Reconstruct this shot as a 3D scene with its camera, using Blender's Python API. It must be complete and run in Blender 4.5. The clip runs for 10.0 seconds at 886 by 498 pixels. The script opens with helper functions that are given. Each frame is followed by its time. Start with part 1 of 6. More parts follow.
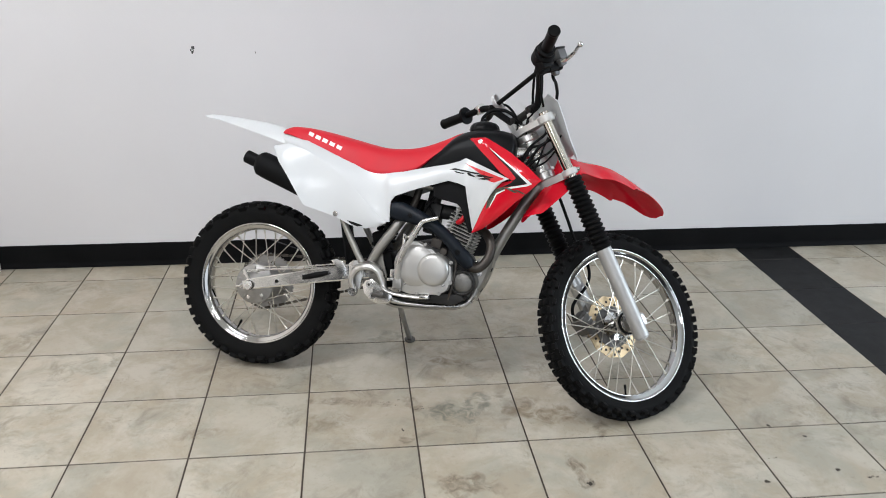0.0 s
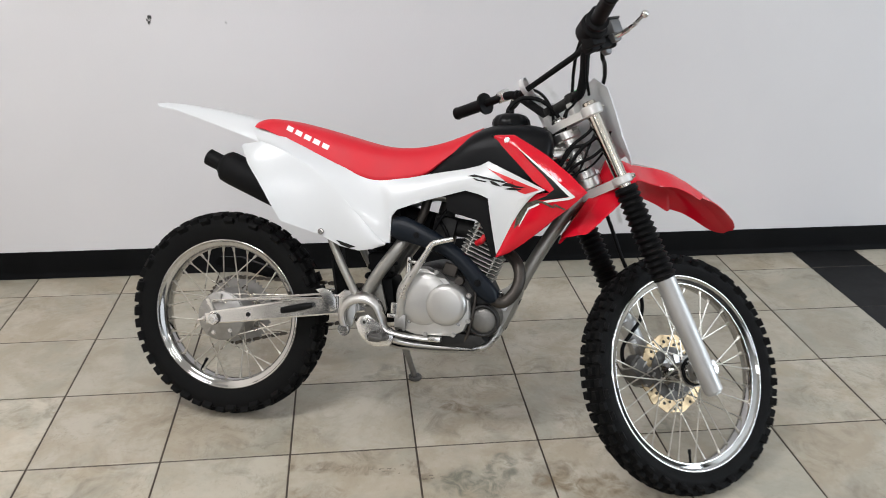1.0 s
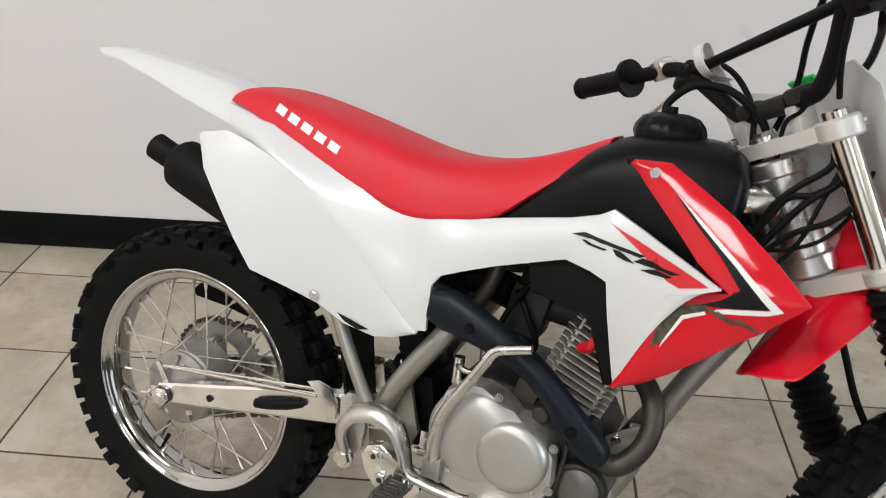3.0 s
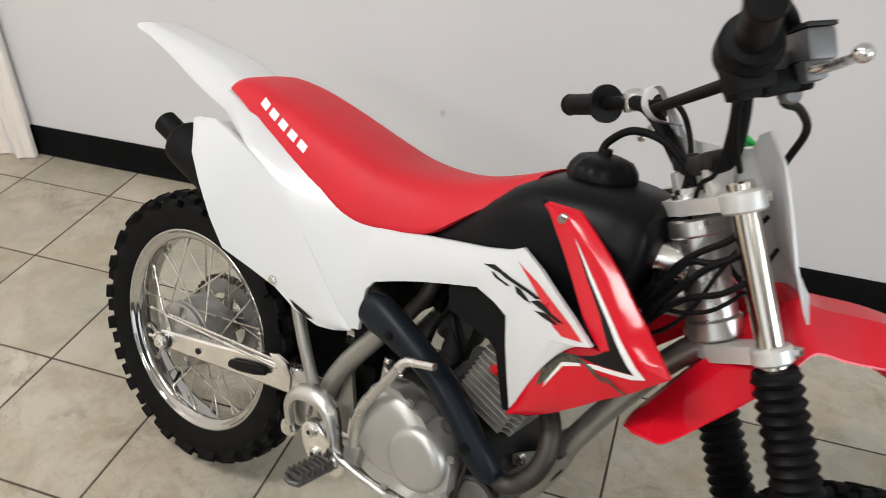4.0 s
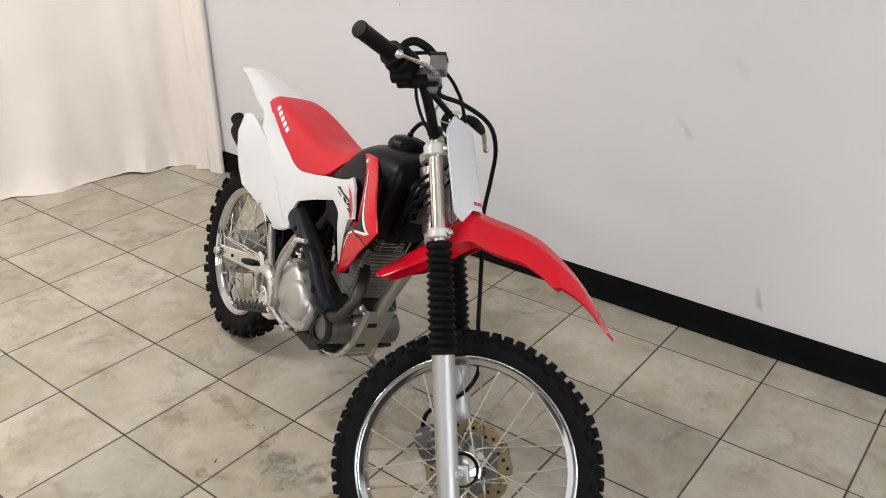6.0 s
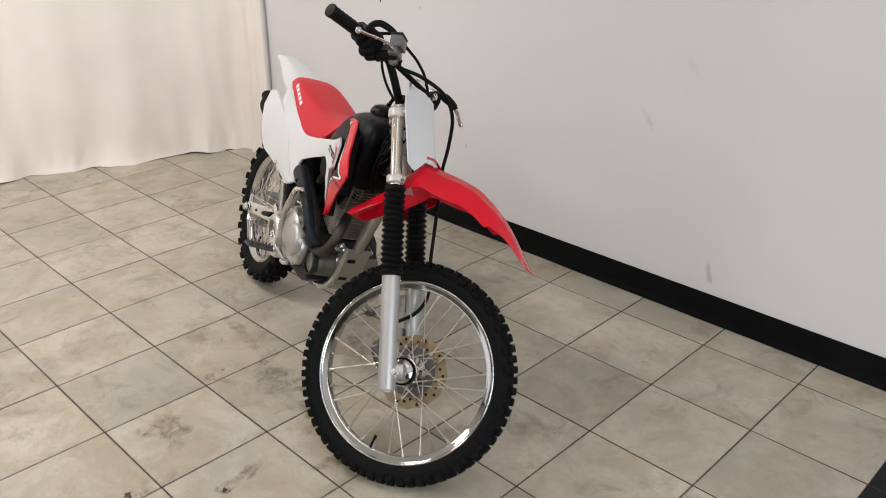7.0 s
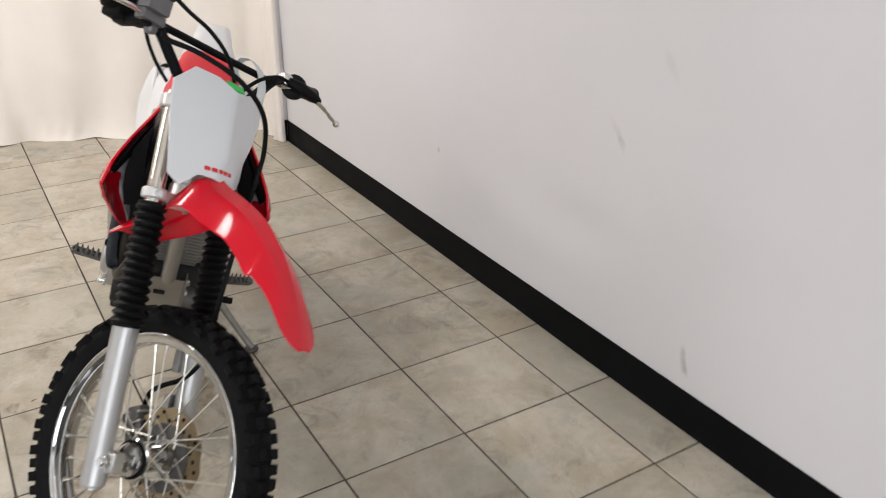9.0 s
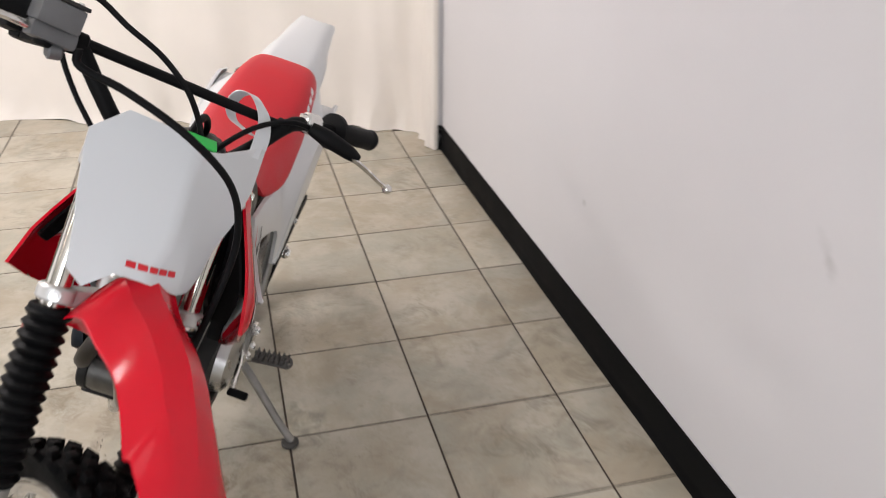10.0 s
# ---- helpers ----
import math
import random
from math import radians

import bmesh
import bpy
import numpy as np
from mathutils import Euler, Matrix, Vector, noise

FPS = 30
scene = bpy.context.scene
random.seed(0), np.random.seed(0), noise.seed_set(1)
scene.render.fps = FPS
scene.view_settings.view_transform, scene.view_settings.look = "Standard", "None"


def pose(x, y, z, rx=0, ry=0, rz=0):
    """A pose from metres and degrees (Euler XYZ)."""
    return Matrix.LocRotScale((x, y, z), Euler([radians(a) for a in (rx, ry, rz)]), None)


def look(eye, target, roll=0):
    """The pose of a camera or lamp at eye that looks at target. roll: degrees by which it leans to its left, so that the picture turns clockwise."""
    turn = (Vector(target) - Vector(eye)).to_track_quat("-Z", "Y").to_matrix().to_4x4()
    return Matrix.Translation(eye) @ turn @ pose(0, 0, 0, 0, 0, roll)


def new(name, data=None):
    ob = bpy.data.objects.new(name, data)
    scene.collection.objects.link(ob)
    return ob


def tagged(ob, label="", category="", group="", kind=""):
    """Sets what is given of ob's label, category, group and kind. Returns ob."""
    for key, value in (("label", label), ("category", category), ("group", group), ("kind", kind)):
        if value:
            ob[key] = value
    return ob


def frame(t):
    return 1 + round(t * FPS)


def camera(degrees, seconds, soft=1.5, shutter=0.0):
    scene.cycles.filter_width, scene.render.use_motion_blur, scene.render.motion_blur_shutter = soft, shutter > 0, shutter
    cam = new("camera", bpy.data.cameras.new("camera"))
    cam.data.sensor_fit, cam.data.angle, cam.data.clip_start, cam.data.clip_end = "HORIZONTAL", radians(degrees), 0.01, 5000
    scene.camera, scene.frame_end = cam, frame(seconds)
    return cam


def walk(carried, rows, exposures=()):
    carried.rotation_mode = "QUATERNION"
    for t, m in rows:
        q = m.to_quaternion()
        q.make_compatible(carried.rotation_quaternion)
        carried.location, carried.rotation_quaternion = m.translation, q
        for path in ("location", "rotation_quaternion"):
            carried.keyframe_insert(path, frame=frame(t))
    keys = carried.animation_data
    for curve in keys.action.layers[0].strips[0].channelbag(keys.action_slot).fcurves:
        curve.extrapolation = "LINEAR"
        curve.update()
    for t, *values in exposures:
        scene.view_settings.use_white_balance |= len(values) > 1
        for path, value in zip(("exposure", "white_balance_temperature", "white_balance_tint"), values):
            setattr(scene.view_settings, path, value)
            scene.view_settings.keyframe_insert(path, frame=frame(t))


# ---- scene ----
cam = camera(56.3, 10.0, 0.9, 0.4)
PATH = [
    (0, (0.821, -3.702, 1.438), (1.033, -1.854, 0.704), 0.8),
    (0.5, (0.853, -3.45, 1.417), (1.06, -1.609, 0.662), 0.8),
    (1, (0.843, -3.116, 1.367), (1.057, -1.298, 0.562), 0.8),
    (1.5, (0.854, -2.814, 1.351), (1.082, -1.037, 0.461), 0.9),
    (2, (0.922, -2.523, 1.314), (1.115, -0.777, 0.358), 1.0),
    (2.5, (0.904, -2.268, 1.272), (1.027, -0.557, 0.242), 2.0),
    (2.7, (0.951, -2.216, 1.235), (0.963, -0.487, 0.23), 1.4),
    (4, (1.352, -2.078, 1.381), (0.839, -0.538, 0.213), 0.4),
    (4.5, (1.603, -2.179, 1.437), (0.932, -0.702, 0.268), 0.3),
    (5, (1.918, -2.265, 1.471), (1.083, -0.838, 0.346), -0.1),
    (5.5, (2.223, -2.423, 1.491), (1.252, -0.995, 0.484), -0.0),
    (5.7, (2.331, -2.482, 1.491), (1.3, -1.052, 0.545), -0.2),
    (6.8, (2.931, -2.655, 1.495), (1.697, -1.331, 0.644), 0.3),
    (7, (3.043, -2.678, 1.492), (1.773, -1.387, 0.644), 0.1),
    (7.5, (3.182, -2.622, 1.474), (1.858, -1.386, 0.625), -0.0),
    (8, (3.248, -2.337, 1.428), (1.87, -1.175, 0.562), 0.1),
    (8.5, (3.161, -1.952, 1.361), (1.715, -0.881, 0.487), 0.3),
    (9, (3.041, -1.583, 1.328), (1.51, -0.641, 0.451), 0.4),
    (9.5, (2.861, -1.258, 1.309), (1.23, -0.52, 0.417), 0.4),
    (10, (2.515, -1.038, 1.277), (0.806, -0.576, 0.345), 0.5),
]
walk(cam, [(t, look(eye, target, roll)) for t, eye, target, roll in PATH], [(0.0, -0.17, 6120, 10), (1.2, -0.17, 6330, 11), (2.5, -0.17, 6480, 10), (4.0, -0.16, 6550, 10), (4.6, -0.08, 6600, 12), (5.5, -0.10, 6640, 12), (7.0, -0.30, 6720, 14), (8.5, -0.20, 6640, 13), (10.0, -0.12, 6640, 16)])


# ---- light ----
world = bpy.data.worlds.new("world")
scene.world = world
world.use_nodes = True
world.node_tree.nodes["Background"].inputs[0].default_value = (0.8, 0.85, 0.95, 1)
world.node_tree.nodes["Background"].inputs[1].default_value = 0.15


def area_lamp(name, at, aim, size_x, size_y, watts, colour):
    data = bpy.data.lights.new(name, "AREA")
    data.shape, data.size, data.size_y, data.energy, data.color = "RECTANGLE", size_x, size_y, watts, colour
    ob = new(name, data)
    ob.matrix_world = look(at, aim)
    return ob


# ceiling panels assumed out of view, plus two added fill lamps without any window
LAMPS = ((-0.2, -2.2, 58), (2.6, -2.5, 3), (-0.2, -4.9, 62), (2.6, -4.9, 18))
for lx, ly, watts in LAMPS:
    area_lamp("ceiling_panel_light", (lx, ly, 2.93), (lx, ly, 0), 1.2, 0.6, watts, (1.0, 0.985, 0.975))
# Added fill from behind the viewpoint; the south wall is solid.
area_lamp("south_fill_light", (0.6, -6.9, 1.7), (0.6, 0, 0.8), 4.0, 2.0, 34, (0.90, 0.95, 1.0))
# Added east fill, aimed to brighten the number plate and front faces.
area_lamp("east_fill_light", (5.9, -2.9, 1.6), (0.0, -2.9, 1.3), 3.0, 2.0, 150, (0.86, 0.94, 1.0))

# ---- materials ----


def mat(name, col, rough=0.5, metal=0.0, var=0.08, scale=18.0, bump=0.0, bscale=250.0, coat=0.0, rvar=0.08, spec=0.5, sheen=0.0, random_tone=0.0):
    m = bpy.data.materials.new(name)
    m.use_nodes = True
    nt = m.node_tree
    n, link = nt.nodes, nt.links.new
    b = n["Principled BSDF"]
    b.inputs["Metallic"].default_value = metal
    b.inputs["Coat Weight"].default_value = coat
    b.inputs["Coat Roughness"].default_value = 0.08
    b.inputs["Specular IOR Level"].default_value = spec
    b.inputs["Sheen Weight"].default_value = sheen
    co = n.new("ShaderNodeTexCoord")
    big = n.new("ShaderNodeTexNoise")
    big.inputs["Scale"].default_value, big.inputs["Detail"].default_value = scale, 6
    link(co.outputs["Object"], big.inputs["Vector"])
    ramp = n.new("ShaderNodeMapRange")
    ramp.inputs["From Min"].default_value, ramp.inputs["From Max"].default_value = 0.3, 0.7
    ramp.inputs["To Min"].default_value, ramp.inputs["To Max"].default_value = 1 - var, 1 + var
    link(big.outputs["Fac"], ramp.inputs["Value"])
    mul = n.new("ShaderNodeMix")
    mul.data_type, mul.blend_type = "RGBA", "MULTIPLY"
    mul.inputs["Factor"].default_value = 1
    mul.inputs["A"].default_value = (*col, 1)
    link(ramp.outputs["Result"], mul.inputs["B"])
    link(mul.outputs["Result"], b.inputs["Base Color"])
    fine = n.new("ShaderNodeTexNoise")
    fine.inputs["Scale"].default_value, fine.inputs["Detail"].default_value = bscale, 4
    link(co.outputs["Object"], fine.inputs["Vector"])
    rr = n.new("ShaderNodeMapRange")
    rr.inputs["From Min"].default_value, rr.inputs["From Max"].default_value = 0.3, 0.7
    rr.inputs["To Min"].default_value, rr.inputs["To Max"].default_value = max(0.02, rough - rvar), min(1, rough + rvar)
    link(big.outputs["Fac"], rr.inputs["Value"])
    link(rr.outputs["Result"], b.inputs["Roughness"])
    if bump:
        bp = n.new("ShaderNodeBump")
        bp.inputs["Strength"].default_value, bp.inputs["Distance"].default_value = bump, 0.002
        link(fine.outputs["Fac"], bp.inputs["Height"])
        link(bp.outputs["Normal"], b.inputs["Normal"])
    return m


def tile_mat(name, light, mid, warm, cool, dark, rough, strength, blots=()):
    """Mottled stone-look glaze, shifted tile by tile; blots are worn-in stains and other darker patches (x, y, half
    length, half width, turn, colour, strength).
    """
    m = bpy.data.materials.new(name)
    m.use_nodes = True
    n, link = m.node_tree.nodes, m.node_tree.links.new
    b = n["Principled BSDF"]
    geo, info = n.new("ShaderNodeNewGeometry"), n.new("ShaderNodeObjectInfo")
    shift = n.new("ShaderNodeVectorMath")
    shift.operation = "MULTIPLY_ADD"
    link(info.outputs["Random"], shift.inputs[0])
    shift.inputs[1].default_value = (37.0, 23.0, 11.0)
    link(geo.outputs["Position"], shift.inputs[2])

    def noise_fac(scale, detail, warp, ragged=0.62, at=None):
        x = n.new("ShaderNodeTexNoise")
        x.inputs["Scale"].default_value, x.inputs["Detail"].default_value = scale, detail
        x.inputs["Distortion"].default_value, x.inputs["Roughness"].default_value = warp, ragged
        link(at or shift.outputs["Vector"], x.inputs["Vector"])
        return x.outputs["Fac"]

    def rgb_mix(a, c, fac):
        x = n.new("ShaderNodeMix")
        x.data_type = "RGBA"
        for socket, value in (("A", a), ("B", c), ("Factor", fac)):
            if isinstance(value, tuple):
                x.inputs[socket].default_value = (*value, 1)
            else:
                link(value, x.inputs[socket])
        return x.outputs["Result"]

    def span(value, low, high, to=1.0):
        x = n.new("ShaderNodeMapRange")
        x.inputs["From Min"].default_value, x.inputs["From Max"].default_value = low, high
        x.inputs["To Max"].default_value = to
        link(value, x.inputs["Value"])
        return x.outputs["Result"]

    def times(p, q):
        x = n.new("ShaderNodeMath")
        x.operation = "MULTIPLY"
        link(p, x.inputs[0])
        link(q, x.inputs[1])
        return x.outputs[0]

    base = rgb_mix(light, mid, span(noise_fac(5.5, 10, 0.4, 0.68), 0.42, 0.60))
    base = rgb_mix(base, warm, span(noise_fac(3.2, 9, 0.5, 0.66), 0.49, 0.62, 0.5))
    base = rgb_mix(base, cool, span(noise_fac(3.8, 10, 0.5, 0.70), 0.49, 0.63, 0.65))
    # torn grey-brown clouds, gathered in patches
    patchy = span(noise_fac(2.8, 5, 0.3), 0.45, 0.58)
    base = rgb_mix(base, dark, times(span(noise_fac(9.0, 14, 0.9, 0.74), 0.49, 0.64, 0.75 * strength), patchy))
    # hair-thin veins along the level lines of a warped noise
    level = n.new("ShaderNodeMath")
    level.operation = "COMPARE"
    link(noise_fac(7.0, 6, 3.0), level.inputs[0])
    level.inputs[1].default_value, level.inputs[2].default_value = 0.5, 0.006
    base = rgb_mix(base, dark, times(level.outputs[0], span(noise_fac(5.2, 3, 0.2), 0.52, 0.64, 0.5 * strength)))
    base = rgb_mix(base, dark, span(noise_fac(60.0, 6, 0.3), 0.58, 0.75, 0.22 * strength / 0.6))
    # worn-in stains and other darker patches: a ragged field inside a wavering outline, darkest along its rim
    if blots:
        waver = n.new("ShaderNodeTexNoise")
        waver.inputs["Scale"].default_value, waver.inputs["Detail"].default_value = 16.0, 7
        link(geo.outputs["Position"], waver.inputs["Vector"])
        ragged = span(noise_fac(20.0, 10, 1.2, 0.66, geo.outputs["Position"]), 0.40, 0.62)
    for bx, by, half_long, half_wide, turn, colour, power in blots:
        place = n.new("ShaderNodeMapping")
        place.vector_type = "TEXTURE"
        place.inputs["Location"].default_value = (bx, by, 0)
        place.inputs["Rotation"].default_value = (0, 0, radians(turn))
        place.inputs["Scale"].default_value = (half_long, half_wide, 1.0)
        link(geo.outputs["Position"], place.inputs["Vector"])
        far = n.new("ShaderNodeVectorMath")
        far.operation = "LENGTH"
        link(place.outputs["Vector"], far.inputs[0])
        edge = n.new("ShaderNodeMath")
        edge.operation = "MULTIPLY_ADD"
        link(waver.outputs["Fac"], edge.inputs[0])
        edge.inputs[1].default_value = 2.2
        link(far.outputs["Value"], edge.inputs[2])
        inside = span(edge.outputs[0], 2.15, 1.75)
        base = rgb_mix(base, colour, times(inside, span(ragged, 0.0, 1.0, power)))
    # some tiles greyer than others
    spread = n.new("ShaderNodeMath")
    spread.operation = "MULTIPLY"
    link(info.outputs["Random"], spread.inputs[0])
    spread.inputs[1].default_value = 13.7
    fract = n.new("ShaderNodeMath")
    fract.operation = "FRACT"
    link(spread.outputs[0], fract.inputs[0])
    base = rgb_mix(base, cool, span(fract.outputs[0], 0.45, 1.0, 0.35))
    tone = n.new("ShaderNodeMapRange")
    tone.inputs["To Min"].default_value, tone.inputs["To Max"].default_value = 0.90, 1.06
    link(info.outputs["Random"], tone.inputs["Value"])
    mul = n.new("ShaderNodeMix")
    mul.data_type, mul.blend_type = "RGBA", "MULTIPLY"
    mul.inputs["Factor"].default_value = 1
    link(base, mul.inputs["A"])
    link(tone.outputs["Result"], mul.inputs["B"])
    link(mul.outputs["Result"], b.inputs["Base Color"])
    r = n.new("ShaderNodeMapRange")
    r.inputs["To Min"].default_value, r.inputs["To Max"].default_value = rough - 0.08, rough + 0.12
    link(noise_fac(14.0, 5, 0.5), r.inputs["Value"])
    link(r.outputs["Result"], b.inputs["Roughness"])
    bp = n.new("ShaderNodeBump")
    bp.inputs["Strength"].default_value, bp.inputs["Distance"].default_value = 0.25, 0.002
    link(noise_fac(22.0, 8, 0.8), bp.inputs["Height"])
    link(bp.outputs["Normal"], b.inputs["Normal"])
    return m


BROWN, GREY_GREEN, TAN = (0.145, 0.108, 0.066), (0.165, 0.165, 0.128), (0.215, 0.165, 0.100)
BLOTS = (
    (1.075, -1.845, 0.078, 0.062, 20, BROWN, 0.85), (1.160, -1.835, 0.066, 0.056, -10, BROWN, 0.75),
    (1.436, -1.812, 0.070, 0.022, 98, BROWN, 1.0), (1.447, -1.868, 0.026, 0.018, 60, (0.05, 0.036, 0.022), 1.0),
    (1.295, -2.054, 0.028, 0.017, 10, BROWN, 1.0), (1.12, -1.475, 0.115, 0.070, 25, GREY_GREEN, 0.95), (1.20, -1.43, 0.040, 0.080, -20, GREY_GREEN, 0.8),
    # the first two darken the tile behind the front wheel
    (1.41, -1.515, 0.15, 0.055, -18, TAN, 0.95), (1.36, -1.44, 0.07, 0.035, 10, BROWN, 0.6), (0.79, -1.39, 0.14, 0.026, -8, BROWN, 0.7),
    (0.962, -1.612, 0.032, 0.022, 20, BROWN, 0.9), (1.15, -1.16, 0.095, 0.032, -20, TAN, 0.95), (0.72, -1.50, 0.09, 0.05, 20, TAN, 0.7),
    (1.55, -1.62, 0.045, 0.024, 70, BROWN, 0.9), (0.99, -1.42, 0.030, 0.06, 20, BROWN, 0.6), (0.36, -1.53, 0.11, 0.03, 8, TAN, 0.8),
    (1.72, -1.28, 0.10, 0.05, 30, GREY_GREEN, 0.7), (0.95, -0.95, 0.10, 0.05, 15, GREY_GREEN, 0.6),
)
TILE = tile_mat("stone_look_tile", (0.500, 0.458, 0.376), (0.385, 0.332, 0.246), (0.420, 0.354, 0.262), (0.338, 0.326, 0.266), (0.18, 0.153, 0.108), 0.40, 0.85, BLOTS)
DARK_TILE = tile_mat("dark_tile", (0.012, 0.012, 0.013), (0.009, 0.009, 0.0095), (0.011, 0.0105, 0.010), (0.010, 0.010, 0.011), (0.018, 0.018, 0.018), 0.55, 0.4)
DARK_TILE.node_tree.nodes["Principled BSDF"].inputs["Specular IOR Level"].default_value = 0.2
GROUT = mat("grout", (0.062, 0.048, 0.037), 0.9, var=0.35, scale=30, bump=0.4)


def wall_mat(name, col, smears):
    """Rolled wall paint with faint cloudy patches and rubbed grey smears (x, z, half length, half width, turn, strength)."""
    m = mat(name, col, 0.72, var=0.028, scale=1.4, bump=0.12, bscale=140)
    n, link = m.node_tree.nodes, m.node_tree.links.new
    b = n["Principled BSDF"]
    base = b.inputs["Base Color"].links[0].from_socket
    geo, waver = n.new("ShaderNodeNewGeometry"), n.new("ShaderNodeTexNoise")
    waver.inputs["Scale"].default_value, waver.inputs["Detail"].default_value = 34.0, 6
    link(geo.outputs["Position"], waver.inputs["Vector"])
    for sx, sz, half_long, half_wide, turn, power in smears:
        place = n.new("ShaderNodeMapping")
        place.vector_type = "TEXTURE"
        place.inputs["Location"].default_value = (sx, WALL_Y, sz)
        place.inputs["Rotation"].default_value = (0, radians(turn), 0)
        place.inputs["Scale"].default_value = (half_wide, 1.0, half_long)
        link(geo.outputs["Position"], place.inputs["Vector"])
        far, edge, fade, tint = n.new("ShaderNodeVectorMath"), n.new("ShaderNodeMath"), n.new("ShaderNodeMapRange"), n.new("ShaderNodeMix")
        far.operation, edge.operation, tint.data_type = "LENGTH", "MULTIPLY_ADD", "RGBA"
        link(place.outputs["Vector"], far.inputs[0])
        link(waver.outputs["Fac"], edge.inputs[0])
        edge.inputs[1].default_value = 1.8
        link(far.outputs["Value"], edge.inputs[2])
        fade.inputs["From Min"].default_value, fade.inputs["From Max"].default_value, fade.inputs["To Max"].default_value = 2.0, 1.2, power
        link(edge.outputs[0], fade.inputs["Value"])
        link(fade.outputs["Result"], tint.inputs["Factor"])
        link(base, tint.inputs["A"])
        tint.inputs["B"].default_value = (0.40, 0.39, 0.375, 1)
        base = tint.outputs["Result"]
    link(base, b.inputs["Base Color"])
    return m


WALL_Y = -0.171
SMEARS = ((1.572, 0.690, 0.030, 0.014, -42, 0.20), (1.592, 0.664, 0.024, 0.013, -36, 0.34), (1.884, 0.190, 0.040, 0.012, -8, 0.55), (1.893, 0.168, 0.026, 0.009, -20, 0.55),
          (1.725, 0.885, 0.040, 0.016, -40, 0.14), (0.712, 0.381, 0.012, 0.009, 0, 0.5))
WALL = wall_mat("wall_paint", (0.698, 0.682, 0.690), SMEARS)
CEILING = mat("ceiling_board", (0.75, 0.75, 0.74), 0.9, var=0.04, bump=0.3, bscale=90)
# Unseen walls, darkened to cut bounce and give the chrome dark reflections.
UNSEEN_WALL = mat("unseen_dark_wall", (0.11, 0.11, 0.11), 0.8, var=0.03, scale=2)
BASE = mat("vinyl_base", (0.0045, 0.0046, 0.005), 0.6, spec=0.08, var=0.3, scale=7, bump=0.06, bscale=60)
CHIP = mat("chip", (0.05, 0.05, 0.05), 0.8, var=0.3, scale=60)
PEG = mat("worn_dark_steel", (0.115, 0.11, 0.104), 0.55, 0.7, var=0.25, scale=60, bump=0.15)
STAIN_LIGHT = mat("brown_ring_dirt", (0.285, 0.248, 0.185), 0.7, var=0.4, scale=60)
STAIN = mat("floor_dirt", (0.05, 0.04, 0.03), 0.8, var=0.4, scale=80)
CLOTH = mat("curtain_cloth", (0.84, 0.78, 0.715), 0.9, var=0.03, scale=4, bump=0.25, bscale=500, sheen=0.2)
DIFFUSER = mat("lamp_diffuser", (0.85, 0.85, 0.85), 0.6)
RED = mat("red_plastic", (0.62, 0.006, 0.020), 0.16, var=0.05, scale=6, bump=0.015, bscale=300, coat=0.3, spec=0.25)
SEAT_RED = mat("red_seat_vinyl", (0.60, 0.015, 0.028), 0.50, spec=0.3, var=0.06, scale=10, bump=0.16, bscale=700)
WHITE = mat("white_plastic", (0.635, 0.648, 0.657), 0.32, var=0.002, scale=3, rvar=0.02, bump=0.012, bscale=300, coat=0.15)
BLACK = mat("black_tank_plastic", (0.0036, 0.0038, 0.0046), 0.36, spec=0.15, var=0.12, scale=12, bump=0.10, bscale=900)
MATT = mat("matt_black", (0.004, 0.004, 0.0044), 0.6, spec=0.13, var=0.15, scale=14, bump=0.12, bscale=400)
SHIELD = mat("blue_black_shield", (0.0045, 0.0075, 0.0125), 0.45, spec=0.22, var=0.15, scale=9, bump=0.06, bscale=500)
RUBBER = mat("tyre_rubber", (0.0042, 0.0042, 0.0043), 0.75, spec=0.14, var=0.2, scale=30, bump=0.3, bscale=350)
BOOT = mat("rubber_gaiter", (0.0038, 0.0038, 0.0042), 0.5, spec=0.14, var=0.2, scale=25, bump=0.06)
POLISHED = mat("polished_aluminium", (0.84, 0.83, 0.81), 0.22, 1, var=0.08, scale=25, rvar=0.06, bump=0.03)
CHROME = mat("chrome", (0.52, 0.515, 0.505), 0.07, 1, var=0.04, scale=14, rvar=0.04)
STEEL = mat("bright_steel", (0.72, 0.71, 0.69), 0.24, 1, var=0.1, scale=30, rvar=0.08, bump=0.03)
STANCHION = mat("fork_chrome", (0.66, 0.61, 0.54), 0.16, 1, var=0.06, scale=10, rvar=0.05)
ALU = mat("satin_aluminium", (0.58, 0.57, 0.55), 0.31, 0.95, var=0.07, scale=22, bump=0.05, bscale=500)
LEG = mat("satin_fork_leg", (0.47, 0.465, 0.455), 0.46, 0.7, var=0.05, scale=22, bump=0.05, bscale=500)
SILVER = mat("silver_paint", (0.34, 0.33, 0.305), 0.38, 0.75, var=0.06, scale=12, bump=0.02)
BRIGHT_CAST = mat("bright_casting", (0.66, 0.65, 0.63), 0.42, 0.5, var=0.06, scale=30, bump=0.08, bscale=400)
# Darker grey than cast_aluminium, used on the engine's rounded front.
DEEP_GREY_CAST = mat("deep_grey_casting", (0.17, 0.165, 0.155), 0.42, 0.8, var=0.2, scale=40, bump=0.2, bscale=380)
CASE = mat("satin_case", (0.50, 0.49, 0.47), 0.43, 0.75, var=0.06, scale=14, bump=0.08, bscale=420)
